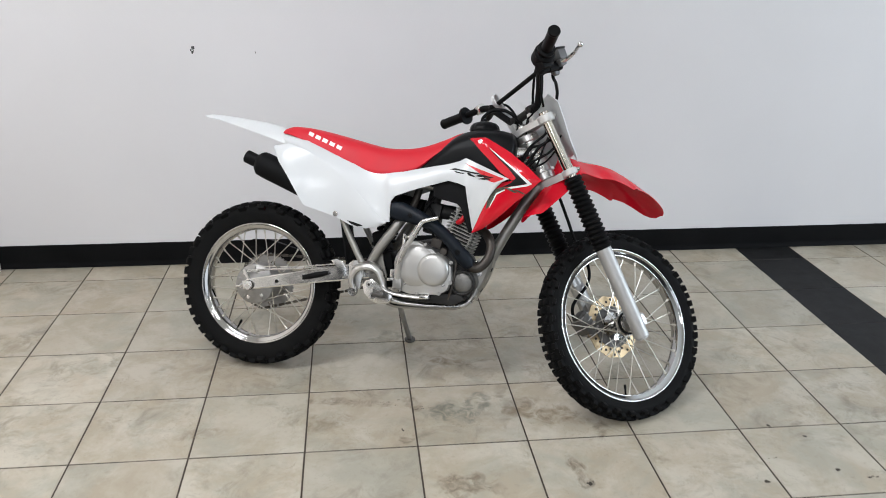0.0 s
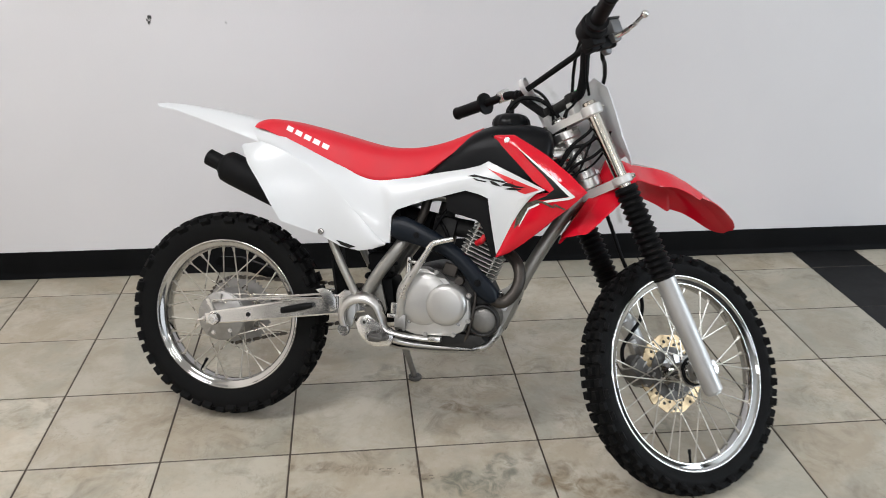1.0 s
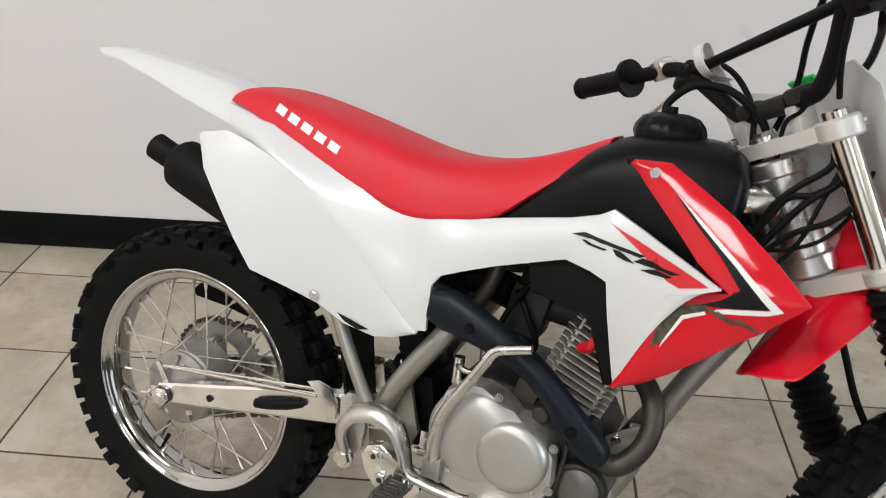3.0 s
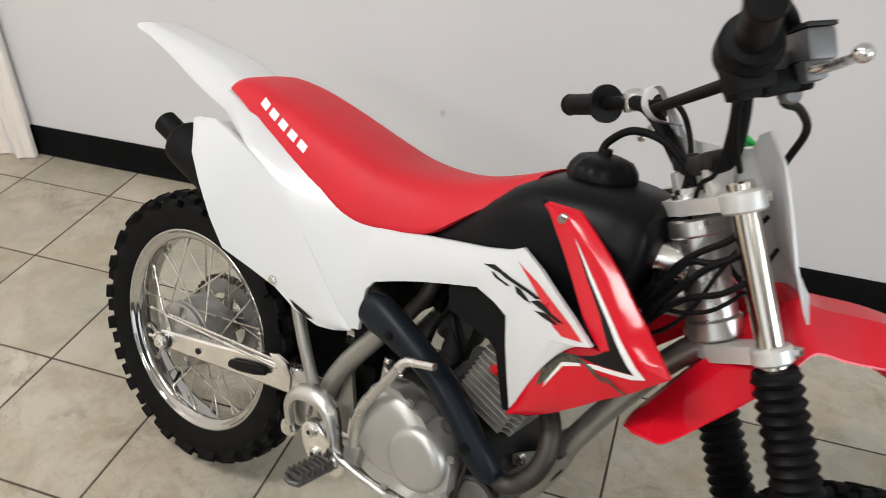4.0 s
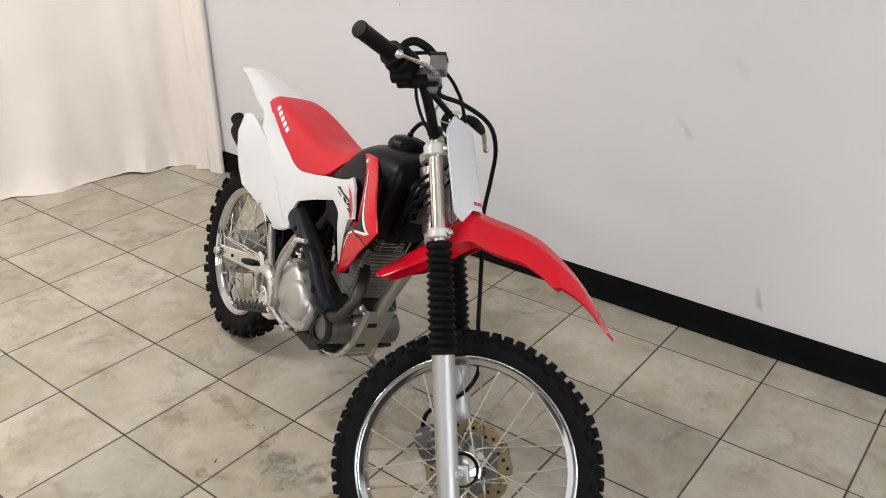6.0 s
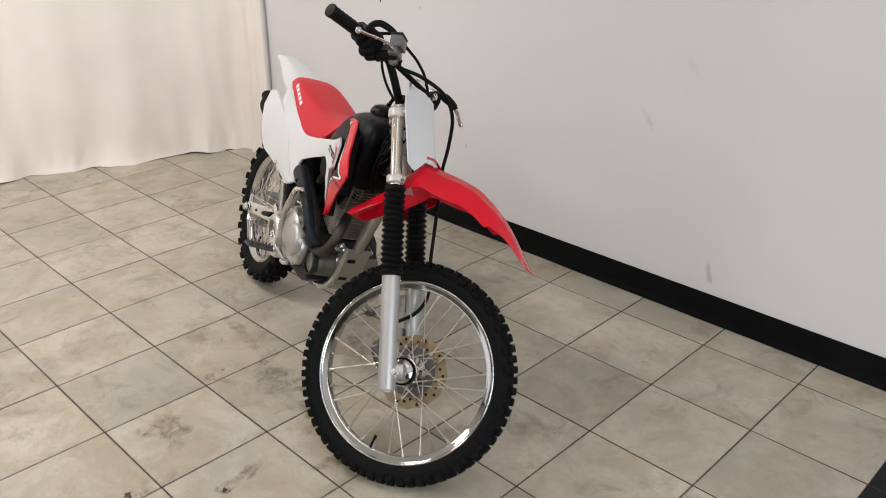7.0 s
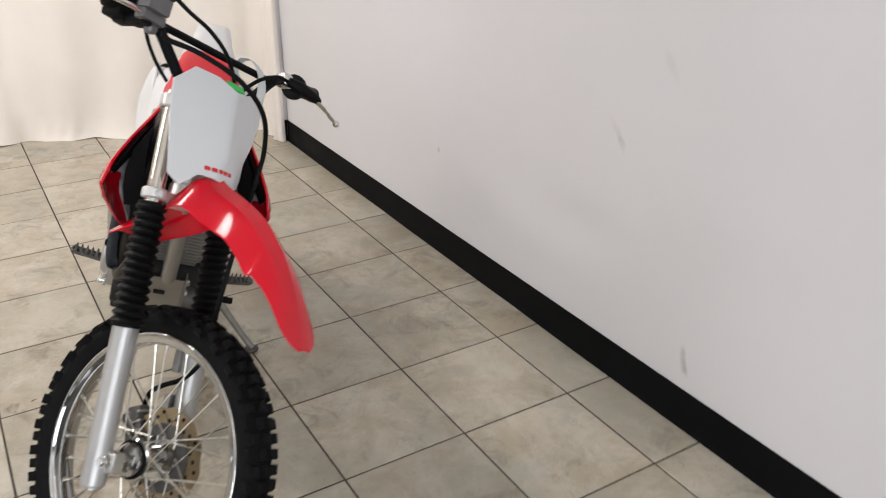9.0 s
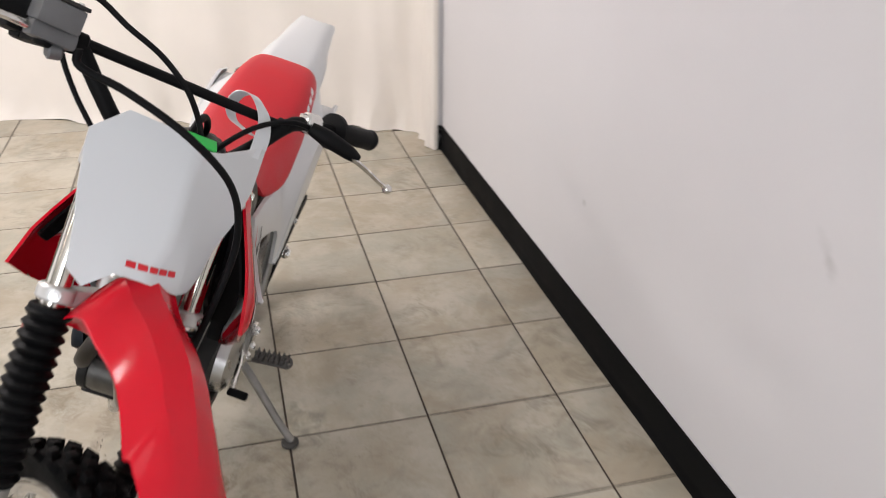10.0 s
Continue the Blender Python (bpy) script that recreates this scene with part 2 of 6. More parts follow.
CAST = mat("cast_aluminium", (0.34, 0.33, 0.315), 0.48, 0.8, var=0.16, scale=40, bump=0.25, bscale=380)
FIN = mat("fin_aluminium", (0.46, 0.445, 0.41), 0.46, 0.6, var=0.12, scale=40, bump=0.15, bscale=380)
DARK_CAST = mat("dark_cast_metal", (0.022, 0.021, 0.020), 0.6, 0.4, var=0.3, scale=30, bump=0.3)
SPOKE = mat("dull_steel_spoke", (0.56, 0.535, 0.48), 0.30, 1, var=0.1, scale=30)
PIPE = mat("exhaust_steel", (0.068, 0.060, 0.053), 0.5, 0.8, var=0.3, scale=18, bump=0.1)
DISC = mat("brake_disc_steel", (0.30, 0.225, 0.135), 0.36, 1, var=0.15, scale=45)
GREEN = mat("green_tag", (0.02, 0.55, 0.09), 0.45)
DECAL_WHITE = mat("white_print", (0.82, 0.82, 0.82), 0.45, var=0.03)
DECAL_BLACK = mat("black_print", (0.008, 0.008, 0.008), 0.45, spec=0.2, var=0.1)
DECAL_GREY = mat("bronze_grey_print", (0.085, 0.082, 0.06), 0.4, 0.3, var=0.6, scale=140)
DECAL_RED = mat("red_print", (0.60, 0.012, 0.02), 0.35, var=0.04)
CHAIN = mat("oily_chain", (0.09, 0.08, 0.068), 0.45, 0.8, var=0.3, scale=90)

# ---- builders ----
from mathutils.bvhtree import BVHTree


def link_mesh(name, bm, material, sharp=38):
    bmesh.ops.recalc_face_normals(bm, faces=bm.faces)
    me = bpy.data.meshes.new(name)
    bm.to_mesh(me)
    bm.free()
    me.polygons.foreach_set("use_smooth", [True] * len(me.polygons))
    me.set_sharp_from_angle(angle=radians(sharp))
    me.materials.append(material)
    return me


def part(name, bm, material, parent, label="", m=None, sharp=38):
    ob = new(name, link_mesh(name, bm, material, sharp))
    ob.parent = parent
    if m is not None:
        ob.matrix_basis = m
    return tagged(ob, label)


def thing(name, bm, material, label, category="", group="", kind="", sharp=38):
    return tagged(new(name, link_mesh(name, bm, material, sharp)), label, category, group, kind)


def mesh():
    return bmesh.new()


def curve(pts, steps=6):
    """Catmull-Rom points through pts."""
    p = [Vector(q) for q in pts]
    if len(p) < 3:
        return [p[0].lerp(p[-1], i / steps) for i in range(steps + 1)]
    p = [2 * p[0] - p[1], *p, 2 * p[-1] - p[-2]]
    out = []
    for i in range(1, len(p) - 2):
        a, b, c, d = p[i - 1 : i + 3]
        for k in range(steps):
            t = k / steps
            out.append(0.5 * (2 * b + (c - a) * t + (2 * a - 5 * b + 4 * c - d) * t * t + (3 * b - a - 3 * c + d) * t ** 3))
    return out + [p[-2]]


def rings(bm, loops, closed=False, caps=True):
    """Bridge loops of equal length."""
    v = [[bm.verts.new(q) for q in loop] for loop in loops]
    n = len(v[0])
    for a, b in zip(v, v[1:] + ([v[0]] if closed else [])):
        for i in range(n):
            bm.faces.new((a[i], a[(i + 1) % n], b[(i + 1) % n], b[i]))
    if caps and not closed:
        bm.faces.new(v[0][::-1])
        bm.faces.new(v[-1])
    return bm


def tube(bm, pts, r, seg=10, steps=6, flat=1.0):
    """A tube along a smooth curve; r one radius or one for each point. flat squeezes it upright."""
    path = curve(pts, steps) if steps else [Vector(q) for q in pts]
    radii = [r] * len(path) if isinstance(r, (int, float)) else [float(q) for q in np.interp(np.linspace(0, len(r) - 1, len(path)), range(len(r)), r)]
    side, loops = None, []
    for i, p in enumerate(path):
        d = (path[min(i + 1, len(path) - 1)] - path[max(i - 1, 0)]).normalized()
        if side is None:
            side = d.cross(Vector((0.13, 0.31, 0.94))).normalized()
        side = (side - d * side.dot(d)).normalized()
        up = d.cross(side)
        loops.append([p + radii[i] * (side * math.cos(a) + up * (flat * math.sin(a))) for a in np.linspace(0, 2 * math.pi, seg, endpoint=False)])
    return rings(bm, loops)


def cyl(bm, a, b, r, r2=None, seg=20, chamfer=0.0):
    a, b = Vector(a), Vector(b)
    r2 = r if r2 is None else r2
    d = (b - a).normalized()
    side = d.cross(Vector((0.13, 0.31, 0.94))).normalized()
    up = d.cross(side)
    stops = [(a, r), (b, r2)]
    if chamfer:
        stops = [(a, r - chamfer), (a + d * chamfer, r), (b - d * chamfer, r2), (b, r2 - chamfer)]
    rings(bm, [[p + q * (side * math.cos(t) + up * math.sin(t)) for t in np.linspace(0, 2 * math.pi, seg, endpoint=False)] for p, q in stops])
    return bm


def lathe(bm, prof, seg=64, closed=True):
    """Turn a profile of (y, r) about the y axis."""
    loops = [[Vector((r * math.sin(t), y, r * math.cos(t))) for y, r in prof] for t in np.linspace(0, 2 * math.pi, seg, endpoint=False)]
    v = [[bm.verts.new(q) for q in loop] for loop in loops]
    n = len(prof)
    for i in range(seg):
        a, b = v[i], v[(i + 1) % seg]
        for k in range(n if closed else n - 1):
            bm.faces.new((a[k], a[(k + 1) % n], b[(k + 1) % n], b[k]))
    return bm


def block(bm, sx, sy, sz, m=None, bevel=0.0, top=1.0):
    """A box centred on m, its top face scaled by top, its edges bevelled."""
    m = m or Matrix.Identity(4)
    v = [bm.verts.new(m @ Vector((x * sx / 2 * (top if z > 0 else 1), y * sy / 2 * (top if z > 0 else 1), z * sz / 2))) for z in (-1, 1) for x, y in ((-1, -1), (1, -1), (1, 1), (-1, 1))]
    f = [bm.faces.new([v[i] for i in q]) for q in ((3, 2, 1, 0), (4, 5, 6, 7), (0, 1, 5, 4), (1, 2, 6, 5), (2, 3, 7, 6), (3, 0, 4, 7))]
    if bevel:
        edges = {e for q in f for e in q.edges}
        bmesh.ops.bevel(bm, geom=list(edges), offset=bevel, segments=2, affect="EDGES", profile=0.6)
    return bm


def slab(bm, outline, y0, y1, bevel=0.0):
    """An upright plate with the outline (x, z), from y0 to y1."""
    a = [bm.verts.new((x, y0, z)) for x, z in outline]
    b = [bm.verts.new((x, y1, z)) for x, z in outline]
    n = len(a)
    caps = [bm.faces.new(a), bm.faces.new(b[::-1])]
    for i in range(n):
        bm.faces.new((a[i], b[i], b[(i + 1) % n], a[(i + 1) % n]))
    if bevel:
        bmesh.ops.bevel(bm, geom=[e for c in caps for e in c.edges], offset=bevel, segments=2, affect="EDGES", profile=0.6)
    return bm


def skin(bm, top, low, side, bulge=0.0, rows=8, thick=0.004, refine=3, lip=0.0):
    """A bowed panel between two edges of (x, y, z), y mirrored to side; bulge bows it outwards, lip turns its edges in."""
    def fine(pts):
        p = [Vector(q) for q in pts]
        return [p[i].lerp(p[i + 1], k / refine) for i in range(len(p) - 1) for k in range(refine)] + [p[-1]]
    A, B = fine(top), fine(low)
    outer = []
    for a, b in zip(A, B):
        line = []
        for k in range(rows + 1):
            t = k / rows
            p = a.lerp(b, t)
            line.append(Vector((p.x, p.y + bulge * 4 * t * (1 - t), p.z)))
        outer.append(line)
    n, m = len(outer), rows + 1
    inner = [[q + Vector((0, -thick, 0)) for q in line] for line in outer]
    flip = Vector((1, side, 1))
    vo = [[bm.verts.new(q * flip) for q in line] for line in outer]
    vi = [[bm.verts.new(q * flip) for q in line] for line in inner]
    for i in range(n - 1):
        for k in range(m - 1):
            bm.faces.new((vo[i][k], vo[i + 1][k], vo[i + 1][k + 1], vo[i][k + 1]))
            bm.faces.new((vi[i][k + 1], vi[i + 1][k + 1], vi[i + 1][k], vi[i][k]))
    rim = [(i, 0) for i in range(n)] + [(n - 1, k) for k in range(1, m)] + [(i, m - 1) for i in range(n - 2, -1, -1)] + [(0, k) for k in range(m - 2, 0, -1)]
    for (i, k), (p, q) in zip(rim, rim[1:] + rim[:1]):
        bm.faces.new((vo[i][k], vi[i][k], vi[p][q], vo[p][q]))
    return bm


def surface(bm):
    return BVHTree.FromBMesh(bm)


def decal(bm, outline, tree, origin, lift=0.0012, cuts=2):
    """Lay a flat outline onto a surface. origin turns (u, v) into a point off the surface and a direction to it."""
    v = [bm.verts.new((u, w, 0)) for u, w in outline]
    face = bm.faces.new(v)
    bmesh.ops.triangulate(bm, faces=[face])
    fresh = {e for q in v for e in q.link_edges}
    for _ in range(cuts):
        bmesh.ops.subdivide_edges(bm, edges=[e for e in fresh if e.is_valid], cuts=1, use_grid_fill=True)
        ring = {q for q in bm.verts if q.co.z == 0}
        fresh = {e for q in ring for e in q.link_edges}
    for q in [q for q in bm.verts if q.co.z == 0]:
        p, d = origin(q.co.x, q.co.y)
        hit = tree.ray_cast(p, d)
        q.co = (hit[0] - d * lift) if hit[0] is not None else p + d * 0.2
        if q.co.z == 0:
            q.co.z = 1e-6
    return bm

# ---- the dirt bike: x ahead, y to its left, z up from the rear tyre's contact ----
bike = tagged(new("dirt_bike"), "red and white off-road motorcycle leaning on its kickstand", "motorcycle")
bike.matrix_world = pose(0.4688, -1.1115, 0.003, 0, 0, -18.9) @ pose(0, 0, 0, -18.28, 0, 0)
STEER = pose(1.1994, 0, 0.2546, 0, -28.64, 0) @ pose(0, 0, 0, 0, 0, 42.4)
UPPER = STEER @ pose(0, -0.013, 0)
BAR = STEER @ pose(0, -0.0105, 0, 0, 0, -3.1)
RIGHT, LEFT = -1, 1


def bolt(name, parent, at, out, r=0.007, h=0.005, label="bright steel bolt", m=None, material=None):
    bm = mesh()
    a, d = Vector(at), Vector(out).normalized()
    cyl(bm, a, a + d * h * 0.5, r * 1.25, seg=16)
    cyl(bm, a + d * h * 0.5, a + d * h, r, r * 0.9, seg=6)
    return part(name, bm, material or STEEL, parent, label, m)


# -- wheels, axle along y --
def knob_at(r, y, turn, h, tilt=0.0):
    """Where a tread block stands on a tyre at the angle turn; tilt leans it outwards across the tyre."""
    return Matrix.Rotation(turn, 4, "Y") @ Matrix.Translation((0, y, r)) @ Matrix.Rotation(tilt, 4, "X") @ Matrix.Translation((0, 0, h / 2 - 0.003))


def spoke_between(a, b):
    d = (b - a)
    q = Vector((0, 0, 1)).rotation_difference(d.normalized())
    return Matrix.Translation(a) @ q.to_matrix().to_4x4()


def wheel(name, m, rim_r, tyre_r, width, rim_w, knobs, count, hub_w, flange, label):
    bm = mesh()
    if name == "rear_wheel":
        lathe(bm, [(-0.058, 0.014), (-0.058, 0.05), (-0.048, 0.066), (-0.03, 0.070), (0.01, 0.070), (0.018, 0.05), (0.03, 0.034), (0.05, 0.034), (0.05, 0.014)], 48)
    else:
        lathe(bm, [(-0.040, 0.012), (-0.040, 0.024), (-0.034, 0.040), (-0.028, 0.041), (-0.022, 0.026), (0.022, 0.026), (0.026, 0.045), (0.034, 0.045), (0.036, 0.012)], 48)
    hub = part(name, bm, CAST if name == "rear_wheel" else CHROME, bike, label, m)
    bm = mesh()
    lip = rim_r
    half = rim_w / 2
    wall = [(0.0005, 0.0015), (0.0, 0.0035), (0.0015, 0.0058), (0.0045, 0.0076), (0.0062, 0.0105), (0.0068, 0.0150), (0.0095, 0.0192), (half * 0.38, 0.0218), (half * 0.68, 0.0240)]
    inside = [(half - d, lip - r) for d, r in wall] + [(0.0, lip - 0.0248)]
    seat = [(-half + 0.0018, lip), (-half + 0.005, lip), (-half + 0.006, lip - 0.010), (-half * 0.5, lip - 0.017), (half * 0.5, lip - 0.017), (half - 0.006, lip - 0.010), (half - 0.005, lip), (half - 0.0018, lip)]
    lathe(bm, seat + inside + [(-y, r) for y, r in inside[-2::-1]], 120)
    part("rim", bm, CHROME, hub, "chromed spoke rim", sharp=50)
    bm = mesh()
    depth = 0.012
    body = tyre_r - depth
    w = width / 2
    inner = rim_r - 0.008
    prof = [(-half * 0.8, inner), (-half * 1.02, inner + 0.012), (-w * 0.92, inner + 0.5 * (body - inner)), (-w * 0.93, body - 0.020), (-w * 0.80, body - 0.008), (-w * 0.45, body - 0.001), (0, body), (w * 0.45, body - 0.001), (w * 0.80, body - 0.008), (w * 0.93, body - 0.020), (w * 0.92, inner + 0.5 * (body - inner)), (half * 1.02, inner + 0.012), (half * 0.8, inner)]
    lathe(bm, prof, 96)
    part("tyre", bm, RUBBER, hub, "black knobbly off-road tyre", sharp=30)
    step = 2 * math.pi / knobs
    l = step * tyre_r
    made = {}

    def tread(kind, w, long, h, m):
        if kind not in made:
            b = mesh()
            block(b, long, w, h + 0.006, None, 0.0014, 0.88)
            made[kind] = link_mesh("tread_block", b, RUBBER, 30)
        ob = new("tread_block", made[kind])
        ob.parent, ob.matrix_basis = hub, m

    for i in range(knobs):
        a = i * step
        if i % 2:
            tread("middle", width * 0.28, l * 0.70, depth, knob_at(body - 0.001, 0.0, a, depth))
            for s in (-1, 1):
                tread("outer", width * 0.20, l * 0.70, depth, knob_at(body - 0.006, s * w * 0.66, a, depth, -s * 0.42))
        else:
            for s in (-1, 1):
                tread("inner", width * 0.20, l * 0.72, depth, knob_at(body - 0.002, s * w * 0.34, a, depth, -s * 0.16))
                tread("shoulder", width * 0.15, l * 0.72, depth * 1.05, knob_at(body - 0.013, s * w * 0.90, a, depth, -s * 0.95))
    # spokes laced in crossing pairs
    source = None
    end_r = rim_r - 0.024
    for i in range(count):
        s = 1 if i % 2 else -1
        lean = 1 if (i // 2) % 2 else -1
        a = 2 * math.pi * i / count
        b = a - lean * math.radians(46)
        f = flange[0] if s < 0 else flange[1]
        hy = hub_w[0] if s < 0 else hub_w[1]
        p = Vector((f * math.sin(b), hy, f * math.cos(b)))
        q = Vector((end_r * math.sin(a), s * 0.006, end_r * math.cos(a)))
        long = (q - p).length
        bm = mesh()
        cyl(bm, (0, 0, 0), (0, 0, long), 0.0017, seg=8)
        cyl(bm, (0, 0, long - 0.013), (0, 0, long - 0.001), 0.0030, 0.0036, seg=8)
        cyl(bm, (0, 0, long - 0.001), (0, 0, long + 0.003), 0.0052, seg=10)
        part("spoke", bm, SPOKE, hub, "", spoke_between(p, q))
    # valve
    bm = mesh()
    va = math.radians(205)
    d = Vector((math.sin(va), 0, math.cos(va)))
    cyl(bm, d * (end_r + 0.004), d * (end_r - 0.028), 0.0032, seg=10)
    cyl(bm, d * (end_r - 0.02), d * (end_r - 0.032), 0.0042, seg=10)
    part("valve_cap", bm, MATT, hub, "black valve with its cap")
    return hub


rear = wheel("rear_wheel", pose(0, 0, 0.2819), 0.208, 0.2819, 0.088, 0.066, 46, 32, (-0.045, 0.026), (0.066, 0.04), "spoked rear wheel with chromed rim and drum hub")
front = wheel("front_wheel", STEER @ pose(0.0332, 0, 0), 0.2455, 0.3024, 0.074, 0.052, 66, 32, (-0.031, 0.031), (0.038, 0.043), "spoked front wheel with chromed rim")

# rear brake plate and sprocket
bm = mesh()
lathe(bm, [(-0.062, 0.010), (-0.076, 0.018), (-0.074, 0.030), (-0.066, 0.052), (-0.060, 0.066), (-0.056, 0.066), (-0.056, 0.010)], 40)
for k in range(5):
    a = k * 2 * math.pi / 5
    block(bm, 0.006, 0.008, 0.040, Matrix.Rotation(a, 4, "Y") @ Matrix.Translation((0, -0.067, 0.042)), 0.001)
part("brake_plate", bm, CAST, rear, "bright cast drum brake plate")
bm = mesh()
lathe(bm, [(-0.0585, 0.056), (-0.0605, 0.058), (-0.0605, 0.063), (-0.0585, 0.065)], 40)
part("plate_groove", bm, DARK_CAST, rear, "dark grooves of the brake plate")
for k in range(6):
    a = k * math.pi / 3 + 0.3
    bolt("plate_bolt", rear, (0.047 * math.sin(a), -0.067, 0.047 * math.cos(a)), (0, -1, 0), 0.005, 0.005)
bm = mesh()
teeth = 49
ring = []
for k in range(teeth * 4):
    a = 2 * math.pi * k / (teeth * 4)
    r = 0.094 + (0.006 if k % 4 in (1, 2) else 0.0)
    ring.append((r, a))
outer = [(r * math.sin(a), r * math.cos(a)) for r, a in ring]
hole = [(0.060 * math.sin(a), 0.060 * math.cos(a)) for r, a in ring]
n = len(outer)
vs = [[bm.verts.new((x, y, z)) for x, z in loop] for loop, y in ((outer, 0.050), (outer, 0.056), (hole, 0.056), (hole, 0.050))]
for a, b in zip(vs, vs[1:] + vs[:1]):
    for i in range(n):
        bm.faces.new((a[i], a[(i + 1) % n], b[(i + 1) % n], b[i]))
for k in range(5):
    block(bm, 0.022, 0.006, 0.04, Matrix.Rotation(k * 2 * math.pi / 5, 4, "Y") @ Matrix.Translation((0, 0.053, 0.048)))
part("sprocket", bm, CAST, rear, "grey steel rear sprocket")
bm = mesh()
cyl(bm, (0, -0.118, 0), (0, 0.112, 0), 0.0075, seg=12)
cyl(bm, (0, -0.112, 0), (0, -0.102, 0), 0.014, seg=6)
cyl(bm, (0, 0.096, 0), (0, 0.106, 0), 0.014, seg=6)
part("axle", bm, STEEL, rear, "steel axle with nuts")

# front disc, hub cover
bm = mesh()
n = 96
def disc_r(k):
    return 0.100 + 0.0022 * math.sin(12 * 2 * math.pi * k / n)
lo, hi = 0.0405, 0.0440
vs = []
for y, radius in ((lo, None), (hi, None), (hi, 0.066), (lo, 0.066)):
    vs.append([bm.verts.new(((radius or disc_r(k)) * math.sin(2 * math.pi * k / n), y, (radius or disc_r(k)) * math.cos(2 * math.pi * k / n))) for k in range(n)])
for a, b in zip(vs, vs[1:] + vs[:1]):
    for i in range(n):
        bm.faces.new((a[i], a[(i + 1) % n], b[(i + 1) % n], b[i]))
part("brake_disc", bm, DISC, front, "drilled steel brake disc")
bm = mesh()
lathe(bm, [(0.0360, 0.036), (0.0360, 0.050), (0.0385, 0.068), (0.0415, 0.068), (0.0400, 0.048), (0.0395, 0.036)], 48)
part("disc_carrier", bm, PEG, front, "cast disc carrier")
bm = mesh()
for k in range(30):
    a, r = 2 * math.pi * k / 30, (0.074, 0.082, 0.090)[k % 3]
    for y in (lo - 0.0006, hi + 0.0006):
        cyl(bm, (r * math.sin(a), y - 0.0003, r * math.cos(a)), (r * math.sin(a), y + 0.0003, r * math.cos(a)), 0.0042, seg=10)
part("disc_holes", bm, DECAL_BLACK, front, "rows of drilled holes in the disc")
bm = mesh()
lathe(bm, [(-0.036, 0.004), (-0.058, 0.004), (-0.056, 0.020), (-0.050, 0.031), (-0.042, 0.034), (-0.036, 0.034)], 40)
part("hub_cover", bm, CHROME, front, "polished hub cover")
bm = mesh()
lathe(bm, [(-0.0365, 0.0345), (-0.0425, 0.0345), (-0.0425, 0.0368), (-0.0365, 0.0372)], 40)
part("hub_seal", bm, MATT, front, "black seal ring round the hub cover")
bm = mesh()
cyl(bm, (0, -0.115, 0), (0, 0.115, 0), 0.007, seg=12)
part("axle", bm, STEEL, front, "steel front axle")

# -- fork and steering --
for s in (RIGHT, LEFT):
    y = s * 0.098
    bm = mesh()
    cyl(bm, (0.012, y, 0.24), (0.012, y, 0.712), 0.0165, seg=24, chamfer=0.002)
    part("fork_tube", bm, STANCHION, bike, "chromed upper fork tube", STEER)
    bm = mesh()
    rings_list = []
    rib = 15
    for k in range(rib * 6 + 1):
        t = k / (rib * 6)
        ph = (t * rib) % 1
        r = 0.0225 + 0.0075 * (1 - abs(2 * ph - 1)) ** 0.8 + 0.002 * t
        zz = 0.486 - 0.236 * t
        rings_list.append([Vector((0.012 + r * math.cos(a), y + r * math.sin(a), zz)) for a in np.linspace(0, 2 * math.pi, 28, endpoint=False)])
    rings(bm, rings_list)
    boot = part("fork_gaiter", bm, BOOT, bike, "black ribbed rubber fork gaiter", STEER)
    for zz in (0.482, 0.254):
        bm = mesh()
        cyl(bm, (0.012, y, zz - 0.007), (0.012, y, zz + 0.007), 0.0272, seg=28, chamfer=0.002)
        part("clamp_band", bm, MATT, boot, "")
    bm = mesh()
    cyl(bm, (0.012, y, -0.050), (0.012, y, 0.262), 0.0232, 0.0245, seg=28, chamfer=0.003)
    cyl(bm, (0.012, y, -0.054), (0.012, y, -0.048), 0.0175, seg=24)
    leg = part("fork_leg", bm, LEG, bike, "satin aluminium lower fork leg", STEER)
    bm = mesh()
    block(bm, 0.046, 0.026, 0.040, pose(0.034, y * 0.88, -0.001), 0.008)
    part("axle_lug", bm, ALU, leg)
    if s == LEFT:
        for px, py, pz, high in ((-0.016, 0.80, 0.075, 0.09), (-0.012, 0.82, 0.19, 0.05)):
            bm = mesh()
            block(bm, 0.019, 0.019, high, pose(px, y * py, pz), 0.005)
            part("caliper_mount", bm, CAST, leg)
    bolt("axle_nut", leg, (0.0332, s * 0.104, 0), (0, s, 0), 0.010, 0.008)

bm = mesh()
for s in (-1, 1):
    cyl(bm, (0.012, s * 0.098, 0.676), (0.012, s * 0.098, 0.702), 0.0265, seg=28, chamfer=0.003)
slab_pts = [(0.030, -0.085), (0.034, -0.03), (0.034, 0.03), (0.030, 0.085), (-0.006, 0.085), (-0.038, 0.03), (-0.038, -0.03), (-0.006, -0.085)]
for z0, z1 in ((0.680, 0.699),):
    a = [bm.verts.new((x, y, z0)) for x, y in slab_pts]
    b = [bm.verts.new((x, y, z1)) for x, y in slab_pts]
    bm.faces.new(a[::-1]), bm.faces.new(b)
    for i in range(8):
        bm.faces.new((a[i], a[(i + 1) % 8], b[(i + 1) % 8], b[i]))
top_clamp = part("top_clamp", bm, BRIGHT_CAST, bike, "cast aluminium upper fork clamp", STEER)
